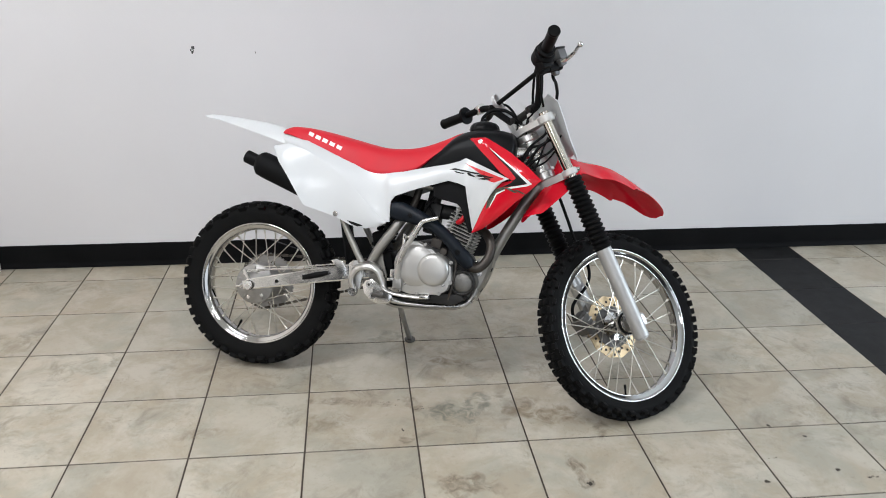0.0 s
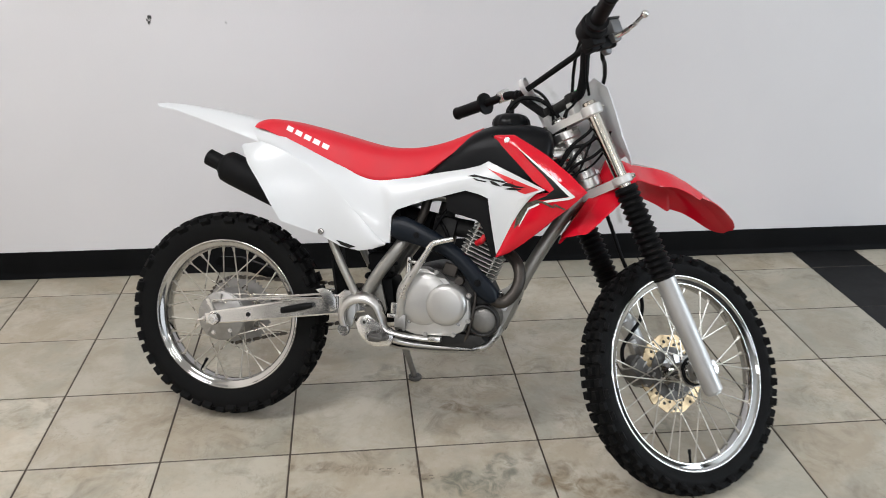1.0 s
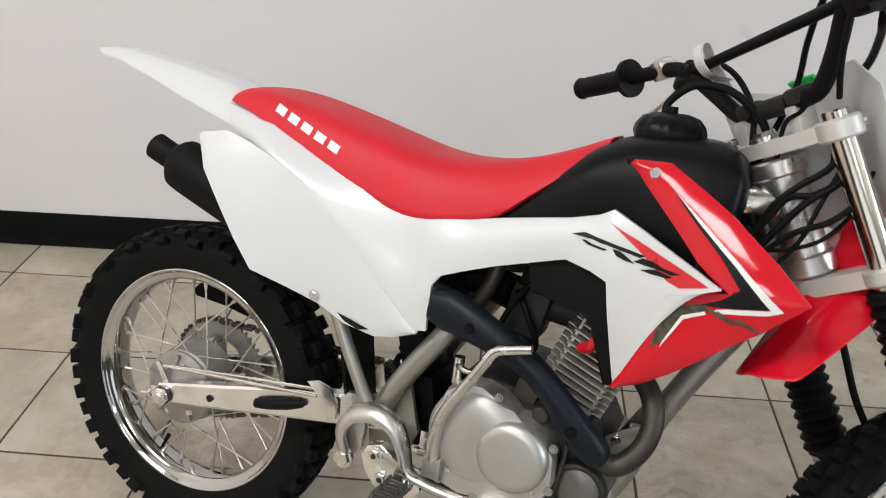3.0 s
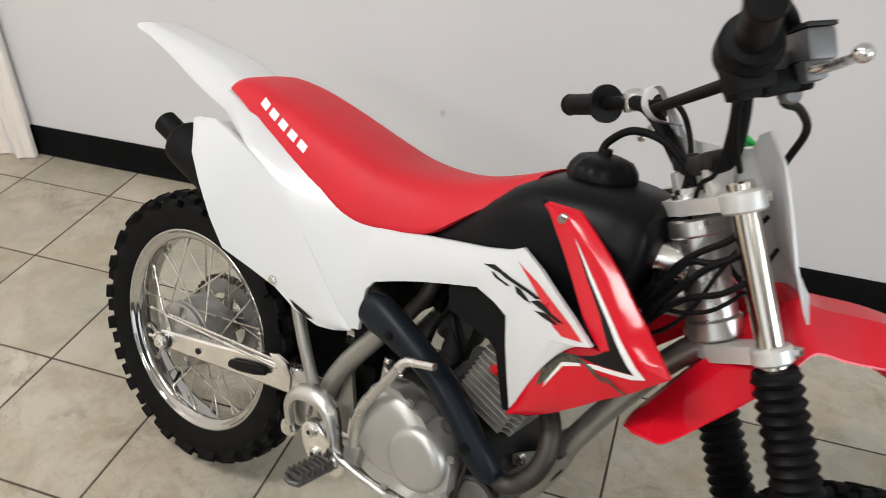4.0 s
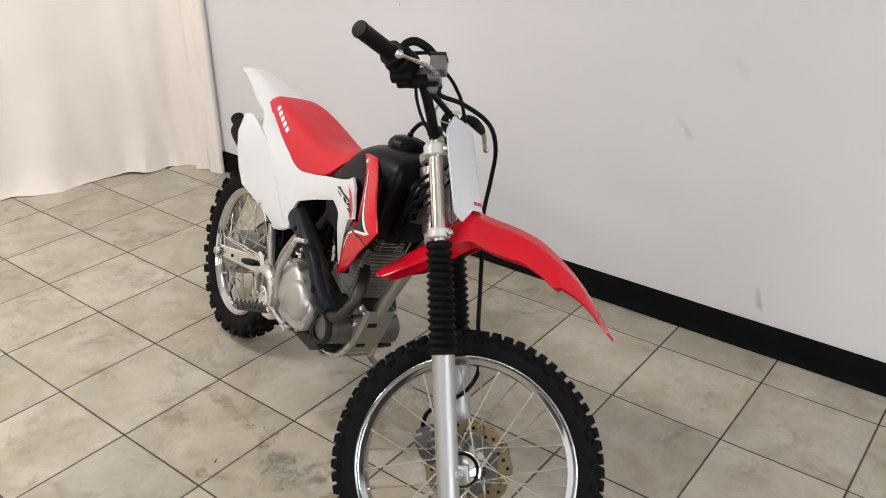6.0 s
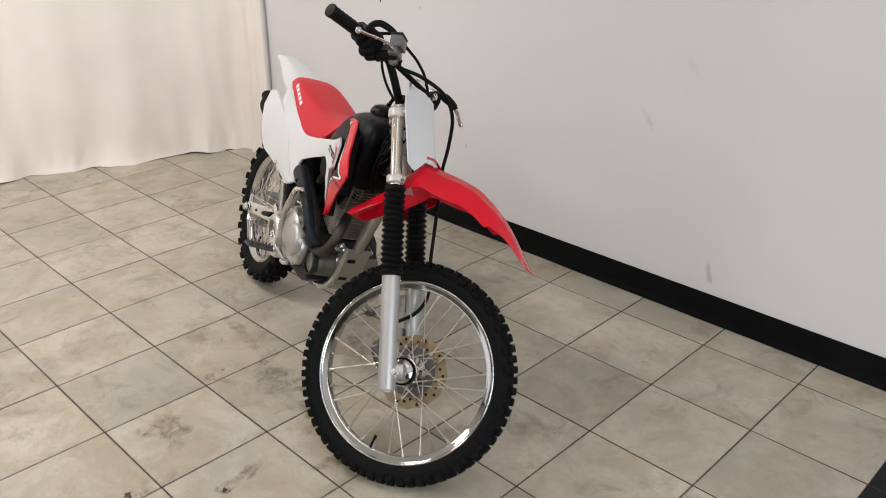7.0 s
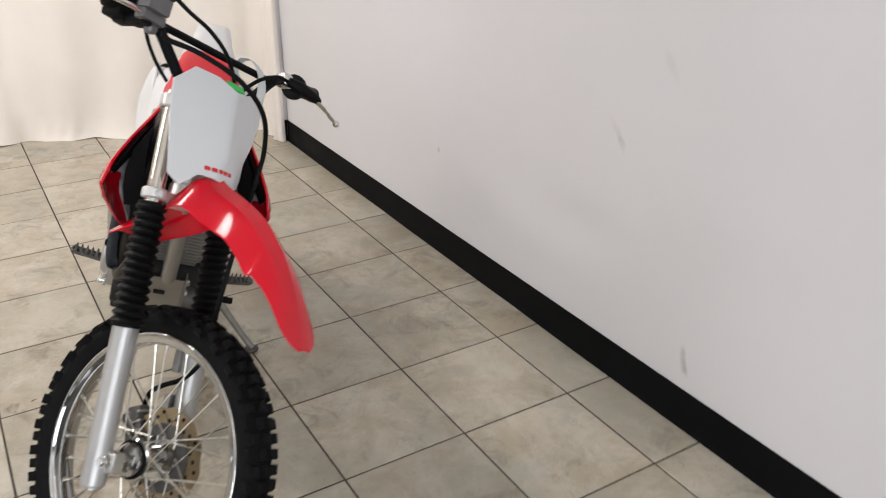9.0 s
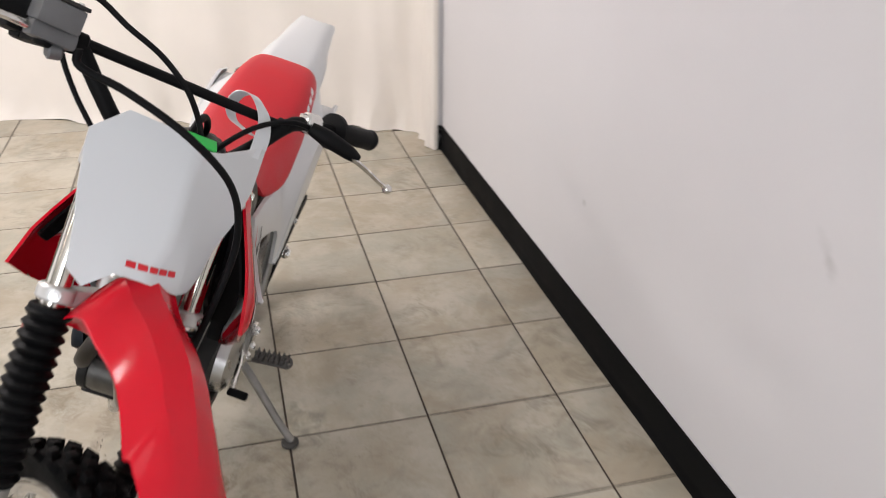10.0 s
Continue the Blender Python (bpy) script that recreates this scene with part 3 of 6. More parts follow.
for s in (-1, 1):
    bolt("fork_cap", top_clamp, (0.012, s * 0.098, 0.702), (0, 0, 1), 0.013, 0.010)
    bolt("pinch_bolt", top_clamp, (0.034, s * 0.108, 0.689), (1, s * 0.3, 0), 0.006, 0.008)
    bm = mesh()
    block(bm, 0.030, 0.022, 0.036, pose(0.008, s * 0.050, 0.714), 0.005)
    part("bar_riser", bm, BRIGHT_CAST, top_clamp, "aluminium handlebar riser")
bolt("stem_nut", top_clamp, (-0.012, 0, 0.699), (0, 0, 1), 0.016, 0.012)

bm = mesh()
for s in (-1, 1):
    cyl(bm, (0.012, s * 0.098, 0.496), (0.012, s * 0.098, 0.517), 0.0245, seg=28, chamfer=0.003)
low = [(0.026, -0.085), (0.016, -0.03), (0.016, 0.03), (0.026, 0.085), (0.0, 0.085), (-0.034, 0.03), (-0.034, -0.03), (0.0, -0.085)]
a = [bm.verts.new((x, y, 0.494)) for x, y in low]
b = [bm.verts.new((x, y, 0.516)) for x, y in low]
bm.faces.new(a[::-1]), bm.faces.new(b)
for i in range(8):
    bm.faces.new((a[i], a[(i + 1) % 8], b[(i + 1) % 8], b[i]))
low_clamp = part("lower_clamp", bm, BRIGHT_CAST, bike, "cast aluminium lower fork clamp", STEER)
for s in (-1, 1):
    bolt("pinch_bolt", low_clamp, (0.034, s * 0.108, 0.506), (1, s * 0.5, 0), 0.006, 0.010)

bm = mesh()
cyl(bm, (-0.008, 0, 0.520), (-0.008, 0, 0.672), 0.031, seg=28, chamfer=0.002)
cyl(bm, (-0.008, 0, 0.518), (-0.008, 0, 0.545), 0.036, seg=28, chamfer=0.003)
cyl(bm, (-0.008, 0, 0.650), (-0.008, 0, 0.674), 0.036, seg=28, chamfer=0.003)
part("head_tube", bm, ALU, bike, "silver painted steering head", STEER)

# handlebar with cross bar
def bar_path(s):
    return [(0.008, 0, 0.735), (0.008, s * 0.055, 0.735), (0.012, s * 0.083, 0.742), (0.014, s * 0.120, 0.777), (0.011, s * 0.158, 0.818), (0.002, s * 0.19, 0.837), (-0.022, s * 0.27, 0.850), (-0.055, s * 0.375, 0.867)]
bm = mesh()
pts = [Vector(p) for p in bar_path(RIGHT)[::-1]] + [Vector(p) for p in bar_path(LEFT)[1:]]
tube(bm, pts, 0.0112, 14, 5)
bar = part("handlebar", bm, MATT, bike, "black handlebar with cross bar", BAR)
bm = mesh()
cyl(bm, (0.011, -0.163, 0.822), (0.011, 0.163, 0.822), 0.0075, seg=14)
for s in (-1, 1):
    cyl(bm, (0.011, s * 0.163, 0.822), (0.011, s * 0.148, 0.822), 0.012, seg=14, chamfer=0.002)
part("cross_bar", bm, MATT, bar)
for s in (-1, 1):
    d = (Vector((-0.055, s * 0.375, 0.867)) - Vector((-0.022, s * 0.27, 0.850))).normalized()
    o = Vector((-0.055, s * 0.375, 0.867))
    bm = mesh()
    stops = [(-0.118, 0.014), (-0.116, 0.030), (-0.108, 0.030), (-0.104, 0.018)]
    for k in range(14):
        t = -0.10 + 0.092 * k / 13
        stops.append((t, 0.0162 + (0.0012 if k % 2 else 0)))
    stops += [(-0.004, 0.0185), (0.0, 0.017), (0.001, 0.008)]
    if s == RIGHT:
        stops[1], stops[2] = (-0.116, 0.026), (-0.106, 0.026)
    side = d.cross(Vector((0, 0, 1))).normalized()
    up = side.cross(d)
    rings(bm, [[o + d * t + r * (side * math.cos(a) + up * math.sin(a)) for a in np.linspace(0, 2 * math.pi, 20, endpoint=False)] for t, r in stops])
    part("grip", bm, BOOT, bar, "ribbed black rubber grip")
# throttle housing, kill switch, master cylinder and brake lever
bm = mesh()
cyl(bm, (-0.006, -0.205, 0.841), (-0.018, -0.257, 0.848), 0.031, seg=24, chamfer=0.006)
block(bm, 0.045, 0.032, 0.034, pose(-0.016, -0.228, 0.822, 0, 0, 8), 0.006)
part("throttle_housing", bm, MATT, bar, "black throttle housing")
bm = mesh()
block(bm, 0.034, 0.022, 0.026, pose(0.004, -0.186, 0.816, 0, 0, 8), 0.005)
block(bm, 0.046, 0.026, 0.024, pose(0.022, -0.208, 0.808, 0, 0, 8), 0.009)
cyl(bm, (0.046, -0.208, 0.795), (0.046, -0.208, 0.824), 0.011, seg=18, chamfer=0.003)
block(bm, 0.030, 0.028, 0.040, pose(-0.016, -0.212, 0.818, 0, 0, 8), 0.006)
part("switch_box", bm, MATT, bar, "black engine stop switch")
bm = mesh()
block(bm, 0.032, 0.054, 0.032, pose(0.058, -0.205, 0.836, 0, 6, 8), 0.005)
block(bm, 0.026, 0.058, 0.022, pose(0.048, -0.202, 0.812, 0, 0, 8), 0.007)
cyl(bm, (0.040, -0.182, 0.798), (0.040, -0.200, 0.794), 0.011, seg=16, chamfer=0.003)
block(bm, 0.036, 0.024, 0.026, pose(0.022, -0.194, 0.826, 0, 0, 8), 0.005)
master = part("master_cylinder", bm, mat("grey_casting", (0.15, 0.15, 0.152), 0.45, 0.5, var=0.1, scale=40), bar, "grey brake master cylinder")
bm = mesh()
block(bm, 0.034, 0.056, 0.005, pose(0.060, -0.205, 0.8545, 0, 6, 8), 0.0015)
part("reservoir_lid", bm, DARK_CAST, master, "dark reservoir lid")
for lid_y in (-0.184, -0.222):
    bolt("lid_screw", master, (0.060, lid_y, 0.8565), (0.1, 0, 1), 0.0032, 0.003)


def lever(name, s, mount, tip, material, label):
    b = mesh()
    a, e = Vector(mount), Vector(tip)
    mid = a.lerp(e, 0.5) + Vector((0.014, 0, 0))
    tube(b, [a, a.lerp(e, 0.18) + Vector((0.012, 0, 0)), mid, a.lerp(e, 0.8) + Vector((0.004, 0, 0)), e], [0.0095, 0.0085, 0.007, 0.006, 0.006], 12, 6, 0.6)
    bmesh.ops.create_uvsphere(b, u_segments=14, v_segments=8, radius=0.0085, matrix=Matrix.Translation(e))
    return part(name, b, material, bar, label)


lever("brake_lever", RIGHT, (0.050, -0.226, 0.812), (0.020, -0.364, 0.811), STEEL, "polished front brake lever")
lever("clutch_lever", LEFT, (0.040, 0.215, 0.826), (0.050, 0.358, 0.789), STEEL, "polished clutch lever")
bm = mesh()
block(bm, 0.030, 0.030, 0.030, pose(0.002, 0.208, 0.842), 0.006)
cyl(bm, (0.004, 0.195, 0.842), (0.004, 0.222, 0.845), 0.017, seg=18, chamfer=0.003)
part("lever_perch", bm, STEEL, bar, "bright clutch lever perch")
bm = mesh()
tube(bm, [(0.035, 0.190, 0.834), (0.048, 0.215, 0.828), (0.056, 0.255, 0.820), (0.058, 0.275, 0.815)], [0.010, 0.014, 0.012, 0.008], 12, 5)
part("lever_boot", bm, MATT, bar, "black rubber lever boot")
for name, pts, r, label in (
        ("throttle_elbow", [(-0.014, -0.238, 0.860), (0.000, -0.245, 0.876), (0.020, -0.237, 0.882), (0.040, -0.216, 0.872), (0.052, -0.199, 0.856)], 0.0088, "thick black throttle cable elbow"),
        ("switch_wire", [(0.0, -0.176, 0.812), (-0.003, -0.158, 0.785), (0.0, -0.134, 0.754), (0.010, -0.108, 0.724)], 0.0036, "thin black switch wire")):
    bm = mesh()
    tube(bm, pts, r, 10, 6)
    part(name, bm, MATT, bar, label)
bm = mesh()
cyl(bm, (0.008, -0.032, 0.736), (0.008, 0.032, 0.736), 0.013, seg=16)
for s in (-1, 1):
    block(bm, 0.034, 0.022, 0.020, pose(0.008, s * 0.050, 0.742), 0.006)
part("bar_clamp", bm, DARK_CAST, bar, "dark handlebar clamp")

# number plate: a faceted shell with shoulders and a notch for the fender
plate_rows = [  # (y, x, z) across, ridge in the middle
    [(-0.128, 0.053, 0.724), (-0.090, 0.063, 0.761), (-0.040, 0.077, 0.758), (0.006, 0.088, 0.742), (0.048, 0.074, 0.749), (0.088, 0.058, 0.764), (0.134, 0.040, 0.782)],
    [(-0.127, 0.053, 0.700), (-0.090, 0.064, 0.706), (-0.040, 0.079, 0.705), (0.004, 0.091, 0.702), (0.048, 0.076, 0.704), (0.090, 0.060, 0.706), (0.132, 0.043, 0.712)],
    [(-0.119, 0.054, 0.650), (-0.086, 0.065, 0.652), (-0.040, 0.081, 0.652), (0.003, 0.095, 0.652), (0.046, 0.079, 0.652), (0.084, 0.064, 0.654), (0.114, 0.051, 0.658)],
    [(-0.109, 0.055, 0.604), (-0.082, 0.066, 0.604), (-0.040, 0.085, 0.604), (0.002, 0.100, 0.604), (0.040, 0.084, 0.606), (0.068, 0.071, 0.610), (0.090, 0.060, 0.614)],
    [(-0.102, 0.058, 0.548), (-0.082, 0.070, 0.530), (-0.056, 0.090, 0.557), (-0.028, 0.104, 0.556), (0.030, 0.104, 0.548), (0.052, 0.090, 0.552), (0.076, 0.072, 0.578)],
]
bm = mesh()
front_v, back_v = [], []
for row in plate_rows:
    p = []
    for a, b in zip(row, row[1:]):
        p += [Vector(a).lerp(Vector(b), k / 4) for k in range(4)]
    p.append(Vector(row[-1]))
    front_v.append([bm.verts.new((q.y, q.x, q.z)) for q in p])
    back_v.append([bm.verts.new(v.co + Vector((-0.0035, 0, 0))) for v in front_v[-1]])
R, C = len(front_v), len(front_v[0])
for i in range(R - 1):
    for k in range(C - 1):
        bm.faces.new((front_v[i][k], front_v[i][k + 1], front_v[i + 1][k + 1], front_v[i + 1][k]))
        bm.faces.new((back_v[i][k], back_v[i + 1][k], back_v[i + 1][k + 1], back_v[i][k + 1]))
rim = [(0, k) for k in range(C)] + [(i, C - 1) for i in range(1, R)] + [(R - 1, k) for k in range(C - 2, -1, -1)] + [(i, 0) for i in range(R - 2, 0, -1)]
for (i, k), (p, q) in zip(rim, rim[1:] + rim[:1]):
    bm.faces.new((front_v[i][k], back_v[i][k], back_v[p][q], front_v[p][q]))
tree = surface(bm)
plate = part("number_plate", bm, WHITE, bike, "white ridged front number plate", UPPER @ pose(-0.005, 0, 0), sharp=50)
bm = mesh()
for k in range(5):
    u = -0.046 + k * 0.0142
    decal(bm, [(u, 0.570), (u + 0.0115, 0.570), (u + 0.0115, 0.578), (u, 0.578)], tree, lambda u, w: (Vector((0.3, u, w)), Vector((-1, 0, 0))), 0.0012, 1)
part("plate_print", bm, DECAL_RED, plate, "short row of red bars")
bm = mesh()
strap = [(0.050, 0.110, 0.760), (0.042, 0.116, 0.790), (0.034, 0.116, 0.820), (0.018, 0.102, 0.846), (-0.002, 0.090, 0.846), (-0.012, 0.086, 0.826), (-0.002, 0.090, 0.806), (0.022, 0.098, 0.796), (0.040, 0.104, 0.790)]
brace = [(0.042, 0.128, 0.776), (0.038, 0.129, 0.800), (0.032, 0.122, 0.826), (0.022, 0.108, 0.843)]
for pts, w in ((strap, 0.009), (brace, 0.005)):
    loops = []
    for p in curve(pts, 8):
        loops.append([p + Vector((dx, dy, dz)) for dx, dy, dz in ((0.0012, -w, 0), (0.0012, w, 0), (-0.0012, w, 0.0015), (-0.0012, -w, 0.0015))])
    rings(bm, loops)
part("plate_strap", bm, WHITE, plate, "white strap looped over the cross bar")
bm = mesh()
block(bm, 0.005, 0.046, 0.016, pose(0.075, 0.010, 0.754, 0, -35, 0), 0.001)
part("tag", bm, GREEN, plate, "small green tag")

# front fender, long beak and rear flap, ridged
fender = [  # x, z of the ridge, half width, drop of the edge
    (-0.150, 0.437, 0.016, 0.002), (-0.138, 0.446, 0.046, 0.016), (-0.122, 0.456, 0.057, 0.030), (-0.065, 0.484, 0.066, 0.042), (-0.01, 0.510, 0.072, 0.052), (0.040, 0.548, 0.080, 0.066),
    (0.074, 0.572, 0.073, 0.080), (0.112, 0.550, 0.066, 0.078), (0.153, 0.531, 0.058, 0.078), (0.190, 0.512, 0.061, 0.074), (0.227, 0.488, 0.063, 0.080), (0.252, 0.463, 0.064, 0.081),
    (0.264, 0.450, 0.062, 0.067), (0.276, 0.435, 0.061, 0.060), (0.296, 0.409, 0.059, 0.049), (0.320, 0.370, 0.056, 0.036), (0.345, 0.318, 0.049, 0.020), (0.360, 0.284, 0.037, 0.008), (0.369, 0.266, 0.017, 0.002)]
fine = curve([(x, z, 0) for x, z, w, d in fender], 3)
wid = curve([(w, d, 0) for x, z, w, d in fender], 3)
bm = mesh()
outer, inner = [], []
for p, q in zip(fine, wid):
    row = []
    for k in range(-8, 9):
        t = k / 8
        fall = q.y * (0.26 * min(1, abs(t) / 0.55) + 0.74 * max(0, abs(t) - 0.55) / 0.45)
        row.append(Vector((p.x, q.x * t * (1 - 0.03 * abs(t)), p.y - fall)))
    outer.append([bm.verts.new(v) for v in row])
    inner.append([bm.verts.new(v + Vector((-0.0012, 0, -0.003))) for v in row])
R, C = len(outer), 17
for i in range(R - 1):
    for k in range(C - 1):
        bm.faces.new((outer[i][k], outer[i + 1][k], outer[i + 1][k + 1], outer[i][k + 1]))
        bm.faces.new((inner[i][k], inner[i][k + 1], inner[i + 1][k + 1], inner[i + 1][k]))
rim = [(0, k) for k in range(C)] + [(i, C - 1) for i in range(1, R)] + [(R - 1, k) for k in range(C - 2, -1, -1)] + [(i, 0) for i in range(R - 2, 0, -1)]
for (i, k), (p, q) in zip(rim, rim[1:] + rim[:1]):
    bm.faces.new((outer[i][k], inner[i][k], inner[p][q], outer[p][q]))
part("front_fender", bm, RED, bike, "long glossy red front fender", UPPER, sharp=20)

# front brake caliper and hose
bm = mesh()
block(bm, 0.040, 0.040, 0.085, pose(-0.052, 0.052, 0.045, 0, -20, 0), 0.008)
block(bm, 0.030, 0.056, 0.050, pose(-0.066, 0.055, 0.045, 0, -20, 0), 0.006)
for dz in (0.02, 0.068):
    cyl(bm, (-0.055, 0.028, dz), (-0.055, 0.082, dz), 0.013, seg=16, chamfer=0.002)
caliper = part("brake_caliper", bm, PEG, bike, "cast brake caliper", STEER)
for k in range(4):
    bm = mesh()
    block(bm, 0.046, 0.046, 0.006, pose(-0.054 - 0.006 * (k - 1.5), 0.052, 0.018 + 0.018 * k, 0, -20, 0), 0.002)
    part("caliper_rib", bm, CAST, caliper)
bm = mesh()
tube(bm, [(0.042, -0.182, 0.808), (0.040, -0.172, 0.789), (0.082, -0.126, 0.778), (0.1265, -0.053, 0.750), (0.130, 0.0244, 0.7085), (0.109, 0.072, 0.6456), (0.086, 0.088, 0.566), (0.080, 0.079, 0.469), (0.072, 0.077, 0.380), (0.065, 0.077, 0.306), (0.066, 0.070, 0.233), (0.056, 0.064, 0.190), (0.024, 0.060, 0.156), (-0.022, 0.060, 0.136), (-0.062, 0.066, 0.112), (-0.074, 0.070, 0.068), (-0.062, 0.066, 0.040)], 0.0052, 10, 6)
part("brake_hose", bm, MATT, bike, "black rubber front brake hose", STEER)
for name, pts, r in (
    ("throttle_cable", [(-0.012, -0.235, 0.862), (0.007, -0.2157, 0.869), (0.025, -0.177, 0.878), (0.042, -0.133, 0.858), (0.057, -0.081, 0.837), (0.066, -0.032, 0.800), (0.056, 0.005, 0.745), (-0.02, 0.035, 0.66), (-0.07, 0.0, 0.60)], 0.0042),
    ("clutch_cable", [(0.040, 0.190, 0.834), (0.045, 0.140, 0.830), (0.040, 0.085, 0.800), (0.020, 0.045, 0.745), (-0.01, 0.035, 0.69), (-0.04, 0.03, 0.64), (-0.07, 0.02, 0.60)], 0.0042),
    ("switch_wire", [(0.0, -0.186, 0.806), (0.0, -0.150, 0.802), (0.0, -0.115, 0.760), (-0.004, -0.07, 0.724), (-0.012, -0.04, 0.712), (-0.03, -0.02, 0.66)], 0.003)):
    bm = mesh()
    tube(bm, pts, r, 8, 7)
    part(name, bm, MATT, bike, "black sheathed cable", STEER)

# cables bundled round the steering head
for pts, r in (
    ([(0.935, -0.045, 0.872), (0.936, -0.058, 0.848), (0.903, -0.060, 0.816), (0.882, -0.058, 0.788), (0.866, -0.050, 0.750), (0.83, -0.035, 0.72)], 0.0042),
    ([(0.955, -0.045, 0.850), (0.946, -0.062, 0.828), (0.921, -0.064, 0.804), (0.895, -0.062, 0.765), (0.861, -0.055, 0.706), (0.83, -0.04, 0.66)], 0.0048),
    ([(0.972, -0.070, 0.810), (0.948, -0.078, 0.785), (0.915, -0.074, 0.765), (0.890, -0.066, 0.738), (0.862, -0.052, 0.690), (0.84, -0.03, 0.64)], 0.0040),
    ([(0.960, -0.030, 0.880), (0.948, -0.050, 0.846), (0.934, -0.066, 0.800), (0.922, -0.070, 0.756), (0.900, -0.062, 0.716), (0.868, -0.045, 0.682)], 0.0030),
    ([(0.984, -0.040, 0.850), (0.972, -0.060, 0.800), (0.946, -0.070, 0.762), (0.912, -0.068, 0.742), (0.878, -0.055, 0.730)], 0.0028),
    ([(0.952, -0.050, 0.832), (0.925, -0.062, 0.812), (0.897, -0.060, 0.802), (0.877, -0.058, 0.766), (0.85, -0.045, 0.72), (0.82, -0.03, 0.69)], 0.0042)):
    bm = mesh()
    tube(bm, pts, r, 8, 6)
    part("head_loom", bm, MATT, bike, "black sheathed cable by the steering head")
bm = mesh()
block(bm, 0.030, 0.050, 0.045, pose(0.862, -0.025, 0.735, 0, 20, 0), 0.006)
part("loom_connector", bm, MATT, bike, "black wiring connector")

# -- bodywork --
# seat: sections of (x, top z, low z, half width below, half width on top)
sections = [(0.060, 0.803, 0.798, 0.050, 0.030), (0.075, 0.814, 0.794, 0.068, 0.045), (0.11, 0.822, 0.788, 0.080, 0.060), (0.168, 0.819, 0.766, 0.092, 0.070), (0.225, 0.810, 0.743, 0.099, 0.074), (0.282, 0.799, 0.722, 0.104, 0.076),
            (0.34, 0.787, 0.700, 0.106, 0.077), (0.385, 0.778, 0.685, 0.106, 0.077), (0.42, 0.773, 0.680, 0.105, 0.075), (0.46, 0.772, 0.684, 0.102, 0.071), (0.505, 0.776, 0.694, 0.097, 0.065), (0.545, 0.785, 0.711, 0.092, 0.058), (0.58, 0.797, 0.742, 0.085, 0.052), (0.62, 0.814, 0.778, 0.075, 0.045), (0.65, 0.829, 0.808, 0.064, 0.038), (0.668, 0.837, 0.829, 0.052, 0.032)]
cs = curve([(s[0], s[1], s[2]) for s in sections], 4)
cw = curve([(s[3], s[4], 0) for s in sections], 4)
bm = mesh()
loops = []
for p, q in zip(cs, cw):
    x, zt, zl, wl, wt = p.x, p.y, p.z, q.x, q.y
    h = zt - zl
    half = [(wl - 0.004, zl), (wl, zl + 0.06 * h), (wl - 0.002, zl + 0.16 * h), (wl * 0.75 + wt * 0.25, zl + 0.42 * h), (wl * 0.4 + wt * 0.6, zl + 0.70 * h), (wt, zl + 0.87 * h), (wt * 0.80, zl + 0.955 * h), (wt * 0.45, zl + 0.99 * h), (0, zt)]
    ring = [Vector((x, -y, z)) for y, z in half] + [Vector((x, y, z)) for y, z in half[-2::-1]]
    ring += [Vector((x, wl * 0.5, zl - 0.002)), Vector((x, -wl * 0.5, zl - 0.002))]
    loops.append(ring)
rings(bm, loops)
tree = surface(bm)
seat = part("seat", bm, SEAT_RED, bike, "red vinyl motocross seat", sharp=60)
for s in (RIGHT, LEFT):
    bm = mesh()
    for k in range(5):
        x0, z0 = 0.165 + k * 0.0258, 0.8005 - k * 0.0094
        w, h = 0.0180, 0.0118
        off = [(x0, z0 - h / 2), (x0 + w, z0 - h / 2 - w * 0.38), (x0 + w + 0.003, z0 + h / 2 - w * 0.38), (x0 + 0.003, z0 + h / 2)]
        decal(bm, off, tree, lambda u, w, s=s: (Vector((u, s * 0.3, w)), Vector((0, -s, 0))), 0.001, 1)
    part("seat_print", bm, DECAL_WHITE, seat, "row of white printed blocks")

# tail fender
tail = [(-0.208, 0.844, 0.840, 0.042), (-0.198, 0.846, 0.834, 0.048), (-0.15, 0.844, 0.824, 0.055), (-0.09, 0.839, 0.809, 0.062), (-0.03, 0.833, 0.794, 0.074), (0.03, 0.824, 0.778, 0.081), (0.08, 0.812, 0.764, 0.082), (0.13, 0.800, 0.752, 0.086), (0.19, 0.775, 0.735, 0.088)]
ct = curve([(t[0], t[1], t[2]) for t in tail], 4)
cw = curve([(t[3], 0, 0) for t in tail], 4)
bm = mesh()
outer, inner = [], []
for p, q in zip(ct, cw):
    row = []
    for k in range(-8, 9):
        t = k / 8
        fall = (p.y - p.z) * (0.12 * abs(t) + 0.88 * max(0, (abs(t) - 0.55) / 0.45) ** 1.5)
        row.append(Vector((p.x - 0.018 * t * t * (1 if p.x < -0.18 else 0), q.x * t, p.y - fall)))
    outer.append([bm.verts.new(v) for v in row])
    inner.append([bm.verts.new(v + Vector((0, 0, -0.003))) for v in row])
R, C = len(outer), 17
for i in range(R - 1):
    for k in range(C - 1):
        bm.faces.new((outer[i][k], outer[i + 1][k], outer[i + 1][k + 1], outer[i][k + 1]))
        bm.faces.new((inner[i][k], inner[i][k + 1], inner[i + 1][k + 1], inner[i + 1][k]))
rim = [(0, k) for k in range(C)] + [(i, C - 1) for i in range(1, R)] + [(R - 1, k) for k in range(C - 2, -1, -1)] + [(i, 0) for i in range(R - 2, 0, -1)]
for (i, k), (p, q) in zip(rim, rim[1:] + rim[:1]):
    bm.faces.new((outer[i][k], inner[i][k], inner[p][q], outer[p][q]))
part("rear_fender", bm, WHITE, bike, "white rear fender", sharp=45)

